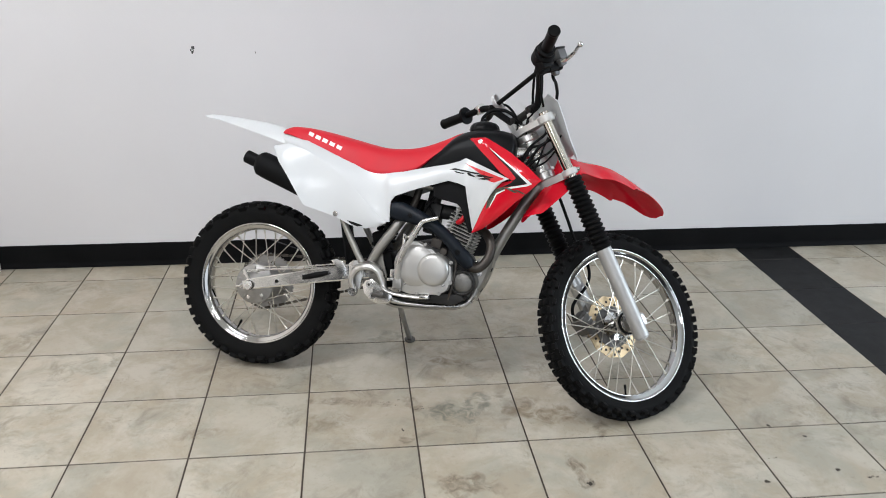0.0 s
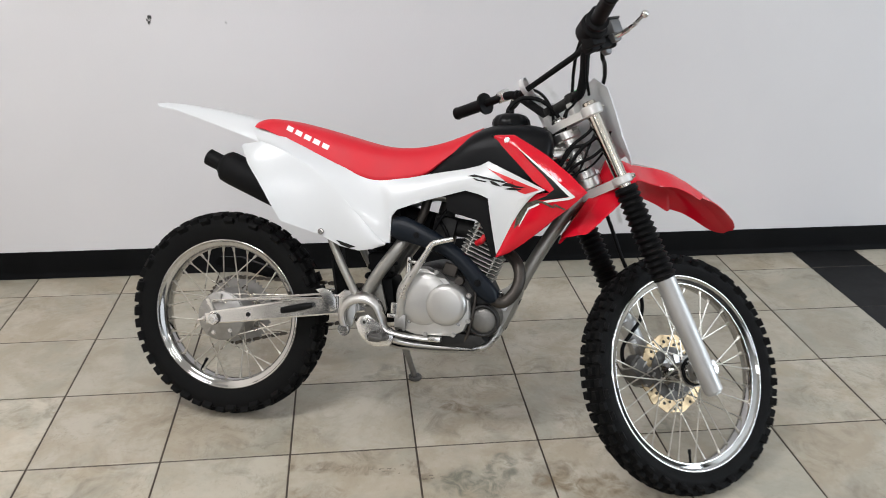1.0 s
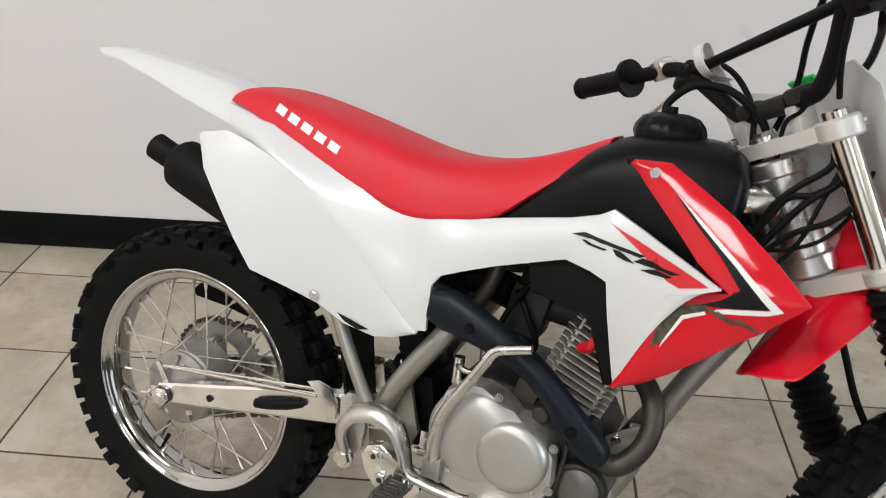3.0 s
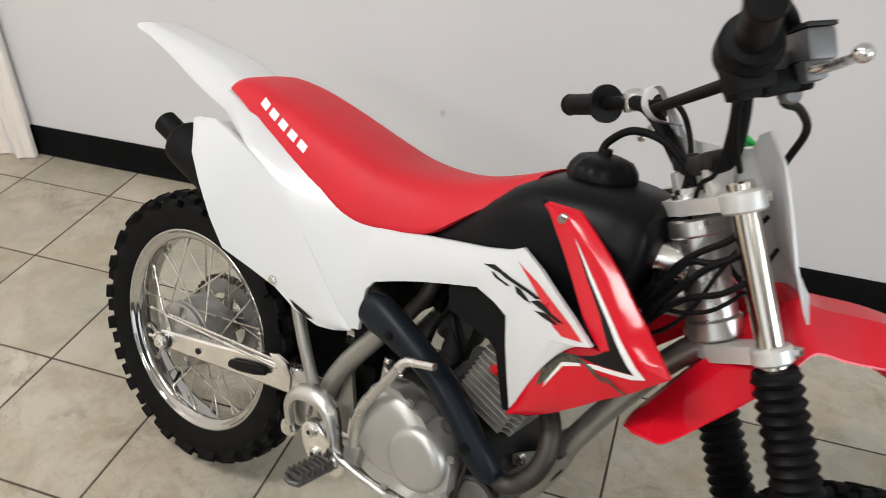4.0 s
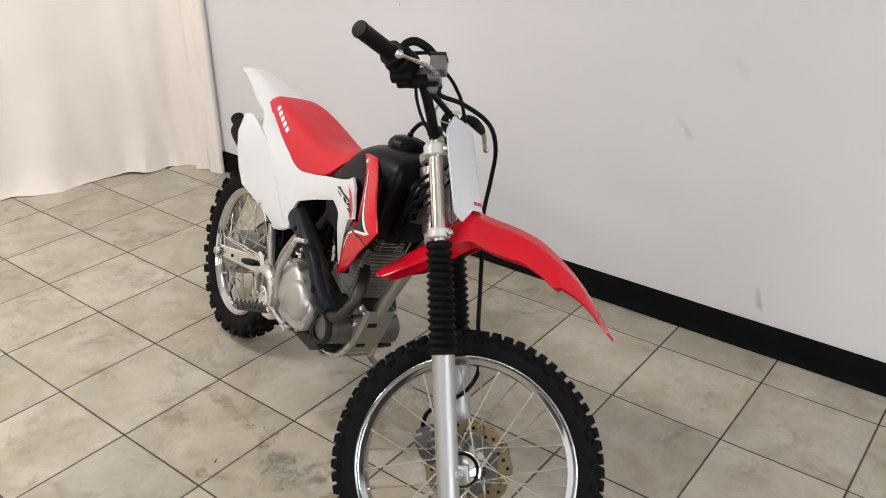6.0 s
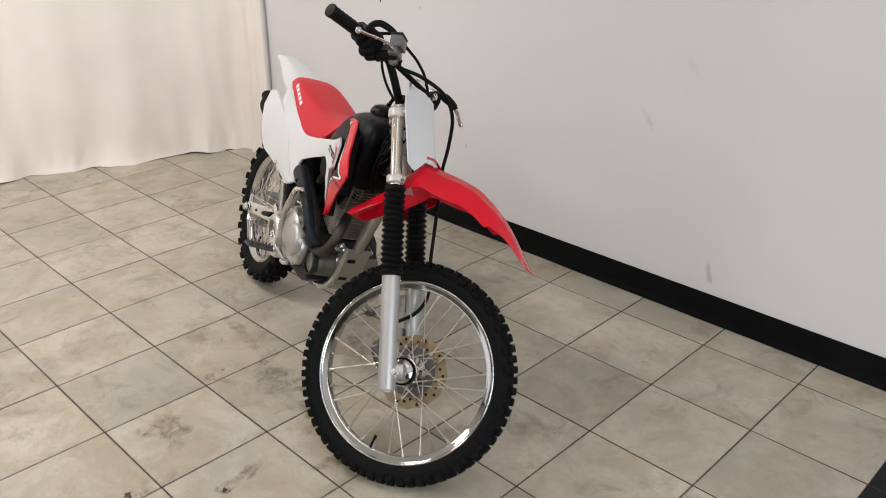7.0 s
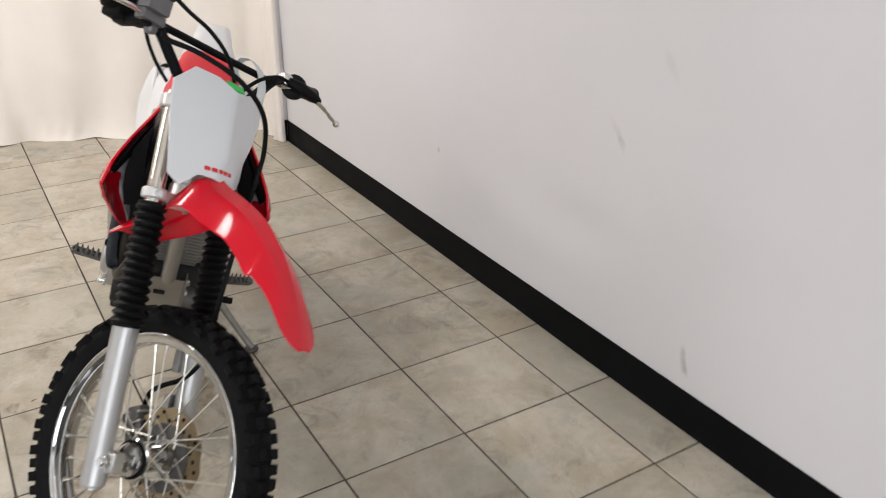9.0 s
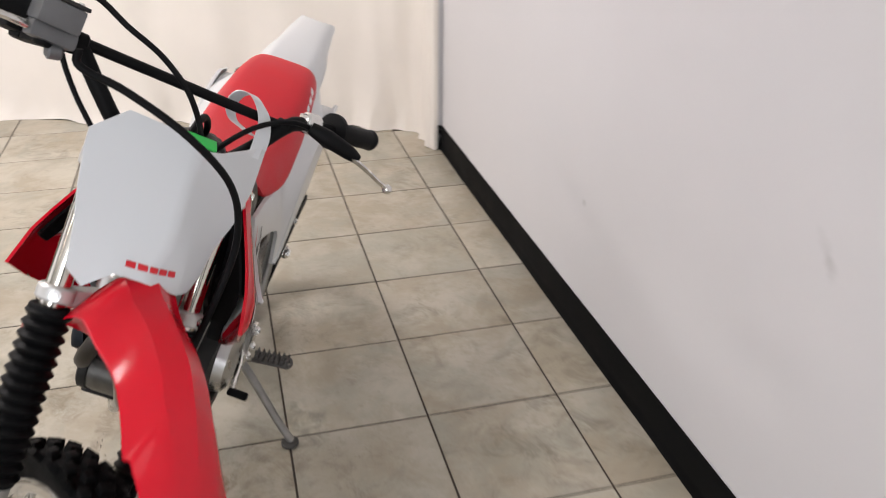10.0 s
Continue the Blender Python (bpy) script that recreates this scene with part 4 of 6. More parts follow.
# side panels
upper_top = [(0.070, 0.072, 0.792), (0.168, 0.088, 0.776), (0.225, 0.096, 0.754), (0.282, 0.101, 0.733), (0.34, 0.104, 0.711), (0.385, 0.105, 0.692), (0.41, 0.105, 0.686), (0.43, 0.104, 0.685), (0.452, 0.103, 0.688), (0.47, 0.102, 0.692), (0.505, 0.100, 0.698), (0.543, 0.100, 0.708), (0.60, 0.103, 0.721), (0.645, 0.106, 0.731), (0.683, 0.109, 0.743), (0.701, 0.110, 0.754), (0.74, 0.122, 0.739), (0.78, 0.142, 0.724), (0.815, 0.158, 0.711), (0.833, 0.168, 0.704), (0.850, 0.176, 0.6975)]
upper_low = [(0.095, 0.088, 0.757), (0.191, 0.130, 0.736), (0.248, 0.132, 0.708), (0.31, 0.133, 0.667), (0.351, 0.132, 0.629), (0.41, 0.133, 0.573), (0.454, 0.132, 0.532), (0.475, 0.130, 0.534), (0.473, 0.126, 0.600), (0.484, 0.124, 0.617), (0.522, 0.120, 0.633), (0.56, 0.119, 0.648), (0.602, 0.118, 0.662), (0.652, 0.120, 0.679), (0.688, 0.128, 0.673), (0.711, 0.133, 0.665), (0.719, 0.130, 0.625), (0.730, 0.122, 0.575), (0.741, 0.113, 0.527), (0.764, 0.134, 0.598), (0.788, 0.155, 0.670)]
lower_top = [(0.074, 0.132, 0.750), (0.12, 0.136, 0.759), (0.155, 0.137, 0.750), (0.191, 0.136, 0.737), (0.22, 0.134, 0.724), (0.25, 0.132, 0.709), (0.31, 0.131, 0.669), (0.351, 0.133, 0.631), (0.41, 0.134, 0.575), (0.44, 0.134, 0.547), (0.464, 0.133, 0.531)]
lower_low = [(0.070, 0.136, 0.742), (0.099, 0.159, 0.700), (0.134, 0.167, 0.657), (0.165, 0.166, 0.610), (0.194, 0.158, 0.565), (0.25, 0.147, 0.550), (0.303, 0.137, 0.534), (0.348, 0.135, 0.514), (0.398, 0.134, 0.507), (0.43, 0.133, 0.514), (0.463, 0.132, 0.527)]
shroud_u = [(0.712, 0.088, 0.820), (0.757, 0.095, 0.823), (0.785, 0.106, 0.809), (0.815, 0.120, 0.794), (0.843, 0.133, 0.779), (0.875, 0.148, 0.757), (0.903, 0.159, 0.738), (0.947, 0.170, 0.700), (0.904, 0.163, 0.656), (0.87, 0.154, 0.626), (0.84, 0.144, 0.596), (0.809, 0.133, 0.567), (0.773, 0.120, 0.538), (0.745, 0.112, 0.523)]
shroud_i = [(0.706, 0.090, 0.813), (0.727, 0.098, 0.796), (0.748, 0.106, 0.777), (0.785, 0.126, 0.745), (0.817, 0.145, 0.716), (0.840, 0.157, 0.702), (0.860, 0.166, 0.692), (0.852, 0.163, 0.691), (0.815, 0.154, 0.683), (0.792, 0.147, 0.672), (0.778, 0.142, 0.625), (0.764, 0.132, 0.588), (0.751, 0.121, 0.552), (0.738, 0.113, 0.524)]
for s in (RIGHT, LEFT):
    bm = mesh()
    skin(bm, upper_top, upper_low, s, 0.006, 8, 0.007, 3)
    tree = surface(bm)
    cover = part("side_cover", bm, WHITE, bike, "white side cover around the engine", sharp=40)
    cast_y = lambda u, w, s=s: (Vector((u, s * 0.35, w)), Vector((0, -s, 0)))
    bm = mesh()
    decal(bm, [(0.699, 0.739), (0.714, 0.733), (0.763, 0.718), (0.804, 0.7055), (0.836, 0.6965), (0.802, 0.6835), (0.786, 0.687), (0.750, 0.7095)], tree, cast_y)
    part("wedge_print", bm, DECAL_RED, cover, "red wedge print")
    bm = mesh()
    for q in ([(0.653, 0.714), (0.671, 0.720), (0.687, 0.7175), (0.704, 0.711), (0.695, 0.711), (0.683, 0.7135), (0.673, 0.7135)],
              [(0.673, 0.711), (0.684, 0.708), (0.7045, 0.7055), (0.700, 0.703), (0.678, 0.7055), (0.669, 0.710)],
              [(0.688, 0.7175), (0.722, 0.7125), (0.754, 0.709), (0.7465, 0.705), (0.720, 0.708), (0.702, 0.711)],
              [(0.7105, 0.708), (0.721, 0.707), (0.733, 0.701), (0.742, 0.696), (0.729, 0.697), (0.717, 0.700)],
              [(0.7395, 0.699), (0.751, 0.706), (0.7635, 0.7055), (0.780, 0.701), (0.801, 0.700), (0.7905, 0.696), (0.768, 0.6975), (0.751, 0.698)],
              [(0.749, 0.691), (0.7685, 0.697), (0.7925, 0.694), (0.785, 0.6905), (0.7635, 0.690)]):
        decal(bm, q, tree, cast_y, 0.0016)
    part("model_print", bm, DECAL_BLACK, cover, "slanted black printed shapes")
    bm = mesh()
    skin(bm, lower_top, lower_low if s == RIGHT else [(x, min(y, 0.130), z) for x, y, z in lower_low], s, 0.004, 8, 0.006, 3)
    tree = surface(bm)
    low_cover = part("rear_side_panel", bm, WHITE, bike, "white rear side panel", sharp=40)
    bm = mesh()
    skin(bm, [(0.078, 0.128, 0.741), (0.12, 0.130, 0.747), (0.155, 0.130, 0.741), (0.191, 0.128, 0.732)], [(0.085, 0.066, 0.742), (0.12, 0.080, 0.738), (0.155, 0.094, 0.732), (0.191, 0.112, 0.726)], s, 0.0, 4, 0.012, 3)
    part("panel_shoulder", bm, WHITE, low_cover, "")
    bm = mesh()
    decal(bm, [(0.336, 0.529), (0.360, 0.524), (0.391, 0.516), (0.372, 0.511), (0.350, 0.518)], tree, cast_y)
    part("panel_slot", bm, DECAL_BLACK, low_cover, "dark slot near the lower edge")
    bolt("panel_bolt", low_cover, (0.297, s * (0.1385 if s < 0 else 0.133), 0.546), (0, s, 0), 0.0065, 0.006)
    bm = mesh()
    skin(bm, shroud_u, shroud_i, s, 0.007, 8, 0.005, 3)
    tree = surface(bm)
    shroud = part("tank_shroud", bm, RED, bike, "glossy red tank shroud", sharp=40)
    # Added black sheet that darkens the red shroud's inside like the tank behind.
    bm = mesh()
    inset = [[Vector(a).lerp(Vector(b), k) - Vector((0, 0.011, 0)) for a, b in zip(shroud_u[1:7], shroud_i[1:7])] for k in (0.14, 0.9)]
    skin(bm, inset[0], inset[1], s, 0.007, 6, 0.004, 2)
    part("shroud_dark_sheet", bm, MATT, shroud, "added black sheet inside the red shroud")
    # Added black sheet hiding the white cover in the gap beside the tank.
    bm = mesh()
    web = [(0.085, 0.800), (0.100, 0.793), (0.128, 0.735), (0.134, 0.690), (0.133, 0.650), (0.124, 0.610), (0.085, 0.615)]
    rings(bm, [[Vector((x, s * y, z)) for y, z in web] for x in (0.812, 0.815)])
    part("shroud_gap_sheet", bm, MATT, shroud, "added black sheet closing the gap between tank and shroud")
    bolt("shroud_bolt", shroud, (0.742, s * 0.1010, 0.808), (0, s, 0), 0.0062, 0.006, "silver bolt", None, STEEL)
    bm = mesh()
    decal(bm, [(0.767, 0.795), (0.813, 0.764), (0.864, 0.729), (0.921, 0.687), (0.905, 0.679), (0.846, 0.666), (0.848, 0.671), (0.860, 0.675), (0.907, 0.686), (0.861, 0.724), (0.811, 0.760)], tree, cast_y, 0.0013)
    decal(bm, [(0.795, 0.614), (0.811, 0.652), (0.836, 0.665), (0.839, 0.662), (0.814, 0.648), (0.792, 0.602)], tree, cast_y, 0.0013)
    part("shroud_line", bm, DECAL_WHITE, shroud, "white edge line print")
    bm = mesh()
    decal(bm, [(0.768, 0.793), (0.811, 0.760), (0.861, 0.724), (0.908, 0.687), (0.860, 0.676), (0.828, 0.671), (0.852, 0.684), (0.870, 0.701), (0.842, 0.730), (0.800, 0.764)], tree, cast_y, 0.0010)
    part("shroud_chevron", bm, DECAL_BLACK, shroud, "black chevron print")
    bm = mesh()
    decal(bm, [(0.781, 0.598), (0.785, 0.628), (0.804, 0.662), (0.828, 0.672), (0.852, 0.670), (0.836, 0.665), (0.811, 0.652), (0.795, 0.614)], tree, cast_y, 0.0012)
    for q in ([(0.842, 0.667), (0.868, 0.657), (0.878, 0.658), (0.852, 0.670)], [(0.868, 0.664), (0.898, 0.654), (0.904, 0.655), (0.876, 0.667)]):
        decal(bm, q, tree, cast_y, 0.0016)
    part("shroud_print", bm, DECAL_GREY, shroud, "bronze-grey slanted print")

# tank
tank = [(0.50, 0.715, 0.66, 0.070), (0.535, 0.722, 0.655, 0.080), (0.58, 0.758, 0.65, 0.088), (0.62, 0.795, 0.645, 0.094), (0.655, 0.826, 0.642, 0.097), (0.70, 0.845, 0.64, 0.100), (0.745, 0.852, 0.635, 0.102), (0.79, 0.853, 0.628, 0.102), (0.812, 0.850, 0.640, 0.099), (0.830, 0.845, 0.680, 0.095), (0.842, 0.836, 0.735, 0.088), (0.849, 0.820, 0.765, 0.076), (0.852, 0.802, 0.778, 0.058)]
ct = curve([(t[0], t[1], t[2]) for t in tank], 4)
cw = curve([(t[3], 0, 0) for t in tank], 4)
bm = mesh()
loops = []
for p, q in zip(ct, cw):
    c, h = (p.y + p.z) / 2, (p.y - p.z) / 2
    ring = []
    for k in range(28):
        a = 2 * math.pi * k / 28
        ca, sa = math.cos(a), math.sin(a)
        ring.append(Vector((p.x, q.x * math.copysign(abs(ca) ** 0.55, ca), c + h * math.copysign(abs(sa) ** 0.6, sa))))
    loops.append(ring)
rings(bm, loops)
part("fuel_tank", bm, BLACK, bike, "black plastic fuel tank", sharp=60)
bm = mesh()
mcap = pose(0.735, 0, 0.848, 0, -3, 0)
prof = [(0.046, -0.004), (0.047, 0.006), (0.044, 0.016), (0.036, 0.026), (0.022, 0.031), (0.0, 0.032)]
cap_loops = []
for r, z in prof[:-1]:
    cap_loops.append([mcap @ Vector((r * (1 + (0.05 if k % 4 < 2 and 0.0 < z < 0.03 else 0)) * math.cos(2 * math.pi * k / 48), r * (1 + (0.05 if k % 4 < 2 and 0.0 < z < 0.03 else 0)) * math.sin(2 * math.pi * k / 48), z)) for k in range(48)])
rings(bm, cap_loops)
cyl(bm, mcap @ Vector((0, 0, 0.03)), mcap @ Vector((0, 0, 0.040)), 0.007, seg=12)
cap = part("fuel_cap", bm, BLACK, bike, "black ribbed fuel cap")
bm = mesh()
tube(bm, [(0.722, 0.006, 0.874), (0.726, 0.010, 0.895), (0.754, 0.010, 0.919), (0.795, 0.010, 0.920), (0.828, 0.010, 0.903), (0.848, 0.012, 0.884), (0.868, 0.014, 0.845)], 0.0055, 10, 6)
part("vent_hose", bm, MATT, cap, "black rubber vent hose")

# -- frame, engine --
bm = mesh()
tube(bm, [(0.945, 0, 0.705), (0.895, 0, 0.64), (0.839, 0, 0.54), (0.805, 0, 0.470), (0.793, 0, 0.440)], 0.0175, 16, 5)
frame_ob = part("frame", bm, SILVER, bike, "silver painted tubular frame")
for s in (RIGHT, LEFT):
    for name, pts, r in (
        ("cradle_tube", [(0.770, s * 0.022, 0.42), (0.762, s * 0.030, 0.36), (0.742, s * 0.044, 0.305), (0.70, s * 0.058, 0.280), (0.56, s * 0.064, 0.272), (0.47, s * 0.070, 0.280)], 0.0105),
        ("rear_frame_tube", [(0.408, s * 0.095, 0.365), (0.420, s * 0.098, 0.405), (0.447, s * 0.102, 0.455), (0.488, s * 0.098, 0.518), (0.505, s * 0.090, 0.545)], 0.0165),
        ("seat_strut", [(0.400, s * 0.112, 0.378), (0.365, s * 0.110, 0.435), (0.330, s * 0.105, 0.495), (0.29, s * 0.095, 0.57)], 0.0105),
        ("seat_rail", [(0.62, s * 0.055, 0.655), (0.45, s * 0.065, 0.665), (0.30, s * 0.065, 0.70), (0.12, s * 0.062, 0.755)], 0.012)):
        bm = mesh()
        tube(bm, pts, r, 14, 5)
        part(name, bm, ALU if name == "cradle_tube" else SILVER, frame_ob)
    bm = mesh()
    slab(bm, [(0.395, 0.30), (0.42, 0.29), (0.455, 0.315), (0.470, 0.36), (0.445, 0.43), (0.475, 0.50), (0.462, 0.50), (0.425, 0.43), (0.400, 0.40), (0.385, 0.35)], s * 0.080, s * 0.088, 0.002)
    part("pivot_plate", bm, SILVER, frame_ob, "silver pivot plate")
bm = mesh()
tube(bm, [(0.90, 0, 0.735), (0.84, 0, 0.72), (0.74, 0, 0.69), (0.60, 0, 0.66)], 0.024, 14, 5)
part("backbone_tube", bm, SILVER, frame_ob)
bm = mesh()
cyl(bm, (0.925, -0.006, 0.790), (0.840, -0.022, 0.782), 0.021, 0.024, seg=20, chamfer=0.004)
part("head_gusset", bm, STEEL, frame_ob, "bright steel tube behind the steering head")

# engine cases
case = [(0.498, 0.345), (0.505, 0.42), (0.525, 0.468), (0.57, 0.482), (0.62, 0.478), (0.665, 0.462), (0.715, 0.445), (0.742, 0.40), (0.742, 0.34), (0.715, 0.30), (0.66, 0.292), (0.56, 0.290), (0.515, 0.305)]
bm = mesh()
slab(bm, case, -0.098, 0.100, 0.012)
# Core coloured dark so the shaded gaps round the satin covers read black.
engine = part("engine", bm, DARK_CAST, bike, "air-cooled single-cylinder engine with satin cases")
bm = mesh()
cover_line = [(0.508, 0.350), (0.508, 0.425), (0.522, 0.462), (0.548, 0.480), (0.575, 0.482), (0.600, 0.470), (0.618, 0.452), (0.66, 0.442), (0.688, 0.412), (0.692, 0.37), (0.680, 0.335), (0.65, 0.318), (0.56, 0.312), (0.522, 0.322)]
slab(bm, cover_line, -0.140, -0.096, 0.010)
part("clutch_cover", bm, CASE, engine, "satin silver clutch cover", sharp=50)
bm = mesh()
lathe(bm, [(0.03, 0.0001), (-0.1580, 0.0001), (-0.1580, 0.036), (-0.1555, 0.045), (-0.148, 0.0515), (-0.10, 0.0535), (0.03, 0.054)], 56, False)
bmesh.ops.transform(bm, matrix=Matrix.Translation((0.632, 0, 0.397)), verts=bm.verts)
part("filter_cover", bm, CASE, engine, "round satin cover", sharp=50)
bm = mesh()
lathe(bm, [(-0.09, 0.0001), (-0.151, 0.0001), (-0.151, 0.030), (-0.149, 0.050), (-0.144, 0.062), (-0.136, 0.069), (-0.09, 0.072)], 56, False)
bmesh.ops.transform(bm, matrix=Matrix.Translation((0.572, 0, 0.405)), verts=bm.verts)
part("clutch_boss", bm, CASE, engine, "domed clutch housing", sharp=50)
for k, (x, z) in enumerate(((0.516, 0.362), (0.514, 0.415), (0.60, 0.474), (0.686, 0.425), (0.689, 0.362), (0.655, 0.324), (0.585, 0.317), (0.53, 0.326), (0.545, 0.474))):
    bolt("case_bolt", engine, (x, -0.138, z), (0, -1, 0), 0.0050, 0.006, "grey steel bolt", None, CAST)
bm = mesh()
lathe(bm, [(0.095, 0.0001), (0.128, 0.0001), (0.128, 0.055), (0.120, 0.068), (0.095, 0.072)], 48, False)
bmesh.ops.transform(bm, matrix=Matrix.Translation((0.612, 0, 0.385)), verts=bm.verts)
part("generator_cover", bm, ALU, engine, "round satin generator cover")
bm = mesh()
lathe(bm, [(-0.115, 0.0001), (-0.115, 0.024), (-0.108, 0.036), (-0.09, 0.040), (-0.02, 0.042), (0.10, 0.042)], 36, False)
bmesh.ops.transform(bm, matrix=Matrix.Translation((0.722, 0, 0.362)), verts=bm.verts)
part("front_case", bm, DEEP_GREY_CAST, engine, "rounded cast front of the engine")
bm = mesh()
lathe(bm, [(-0.109, 0.034), (-0.117, 0.033), (-0.119, 0.036), (-0.116, 0.040), (-0.104, 0.042), (-0.100, 0.040)], 36)
bmesh.ops.transform(bm, matrix=Matrix.Translation((0.722, 0, 0.362)), verts=bm.verts)
part("case_ring", bm, DARK_CAST, engine, "dark ring round the engine's front")
bm = mesh()
slab(bm, [(0.742, 0.408), (0.790, 0.432), (0.802, 0.452), (0.786, 0.458), (0.760, 0.440), (0.738, 0.424)], -0.052, -0.046, 0.001)
part("engine_mount", bm, SILVER, bike, "silver engine mount plate")
for mx, mz in ((0.752, 0.424), (0.786, 0.446)):
    bolt("mount_bolt", bike, (mx, -0.052, mz), (0, -1, 0), 0.007, 0.007)
bm = mesh()
slab(bm, [(0.50, 0.302), (0.54, 0.288), (0.70, 0.288), (0.735, 0.31), (0.72, 0.325), (0.53, 0.322)], -0.116, 0.112, 0.006)
part("sump", bm, DARK_CAST, engine, "dark cast lower engine case")

bm = mesh()
tube(bm, [(0.522, -0.100, 0.488), (0.532, -0.118, 0.492), (0.548, -0.126, 0.492), (0.566, -0.122, 0.496)], [0.006, 0.005, 0.004, 0.004], 10, 4)
cyl(bm, (0.522, -0.100, 0.46), (0.522, -0.100, 0.50), 0.008, seg=14)
part("clutch_arm", bm, STEEL, engine, "steel clutch release arm")
bm = mesh()
block(bm, 0.020, 0.014, 0.028, pose(0.500, -0.124, 0.372), 0.003)
block(bm, 0.030, 0.010, 0.010, pose(0.497, -0.128, 0.352), 0.002)
part("cable_bracket", bm, STEEL, engine, "bright cable bracket")
bm = mesh()
block(bm, 0.035, 0.02, 0.03, pose(0.628, -0.098, 0.480, 0, 12, 0), 0.005)
cyl(bm, (0.655, -0.08, 0.455), (0.655, -0.118, 0.455), 0.012, seg=16, chamfer=0.002)
part("case_lug", bm, PIPE, engine, "dark cast lug above the cover")
bm = mesh()
tube(bm, [(0.690, -0.108, 0.455), (0.698, -0.112, 0.42), (0.694, -0.116, 0.37), (0.688, -0.116, 0.33), (0.68, -0.112, 0.305)], 0.0045, 8, 5)
part("drain_hose", bm, PIPE, engine, "thin dark hose in front of the cover")
for x, z in ((0.542, 0.345), (0.60, 0.352), (0.52, 0.385), (0.667, 0.352), (0.53, 0.452)):
    bolt("cover_screw", engine, (x, -0.139, z), (0, -1, 0), 0.0038, 0.003)

# cylinder with its fins, leaning ahead
TILT_C = 20.0
CYL = pose(0.672, 0, 0.458, 0, TILT_C, 0)
bm = mesh()
cyl(bm, (0, 0, -0.02), (0, 0, 0.11), 0.041, seg=28)
block(bm, 0.070, 0.085, 0.075, pose(0, 0, 0.140), 0.006)
cyl(bm, (0.0, -0.03, 0.155), (0.0, -0.066, 0.155), 0.026, seg=24, chamfer=0.003)
barrel = part("cylinder", bm, DARK_CAST, bike, "finned engine cylinder and head", CYL)
for k in range(19):
    z = 0.012 + k * 0.0106
    head = k >= 10
    w, l = (0.140, 0.108) if not head else (0.124, 0.098)
    if k >= 14:
        w, l = 0.110, 0.082
    bm = mesh()
    block(bm, l, w, 0.0024, pose(0, 0, z), 0)
    bmesh.ops.bevel(bm, geom=[e for e in bm.edges if abs(e.verts[0].co.z - e.verts[1].co.z) > 0.001], offset=0.014, segments=3, affect="EDGES")
    part("fin", bm, FIN, barrel)
bm = mesh()
for y in (-0.056, -0.024, 0.024, 0.056):
    for x in (-0.036, 0.036):
        block(bm, 0.004, 0.004, 0.175, pose(x, y, 0.10))
part("fin_webs", bm, FIN, barrel, "")
bm = mesh()
tube(bm, [(0.684, -0.070, 0.549), (0.698, -0.082, 0.558), (0.705, -0.084, 0.572)], [0.008, 0.0085, 0.006], 12, 5)
part("spark_plug_cap", bm, DECAL_RED, barrel, "red spark plug cap", CYL.inverted())

# carburettor, intake, airbox and inner cover behind the opening
bm = mesh()
cyl(bm, (0.660, 0, 0.575), (0.560, -0.01, 0.585), 0.024, seg=20)
block(bm, 0.060, 0.060, 0.075, pose(0.590, -0.012, 0.570, 0, 10, 0), 0.010)
cyl(bm, (0.588, -0.012, 0.600), (0.598, -0.012, 0.650), 0.022, seg=20, chamfer=0.003)
cyl(bm, (0.586, -0.012, 0.535), (0.582, -0.012, 0.505), 0.024, seg=20, chamfer=0.004)
carb = part("carburettor", bm, DARK_CAST, bike, "dark cast carburettor")
bm = mesh()
tube(bm, [(0.545, -0.045, 0.648), (0.535, -0.055, 0.60), (0.515, -0.062, 0.56)], 0.012, 12, 5)
part("breather_pipe", bm, PIPE, bike, "worn metal breather pipe")
bm = mesh()
tube(bm, [(0.575, -0.045, 0.60), (0.60, -0.06, 0.57), (0.615, -0.05, 0.53), (0.60, -0.04, 0.50)], 0.005, 8, 6)
tube(bm, [(0.62, -0.05, 0.65), (0.59, -0.062, 0.61), (0.565, -0.06, 0.56), (0.55, -0.05, 0.50)], 0.0045, 8, 6)
part("fuel_hose", bm, MATT, carb, "black fuel hoses")
bm = mesh()
block(bm, 0.13, 0.14, 0.16, pose(0.42, 0, 0.60, 0, -8, 0), 0.02)
tube(bm, [(0.47, 0, 0.60), (0.52, 0, 0.59), (0.56, -0.01, 0.585)], 0.027, 14, 4)
part("airbox", bm, MATT, bike, "black plastic airbox")
for s in (RIGHT, LEFT):
    bm = mesh()
    slab(bm, [(0.600, 0.668), (0.655, 0.684), (0.722, 0.676), (0.742, 0.60), (0.752, 0.525), (0.728, 0.52), (0.700, 0.60), (0.685, 0.612), (0.655, 0.615), (0.61, 0.622)], s * 0.088, s * 0.110, 0.003)
    part("inner_guard", bm, MATT, bike, "black inner guard behind the side cover")
    # Black plate added behind the shroud so that the space there stays dark.
    bm = mesh()
    slab(bm, [(0.70, 0.82), (0.78, 0.80), (0.832, 0.73), (0.838, 0.67), (0.806, 0.62), (0.76, 0.565), (0.735, 0.62), (0.72, 0.72)], s * 0.082, s * 0.092, 0.003)
    part("shroud_backing", bm, MATT, bike, "added black plate that keeps the space behind the shroud dark")

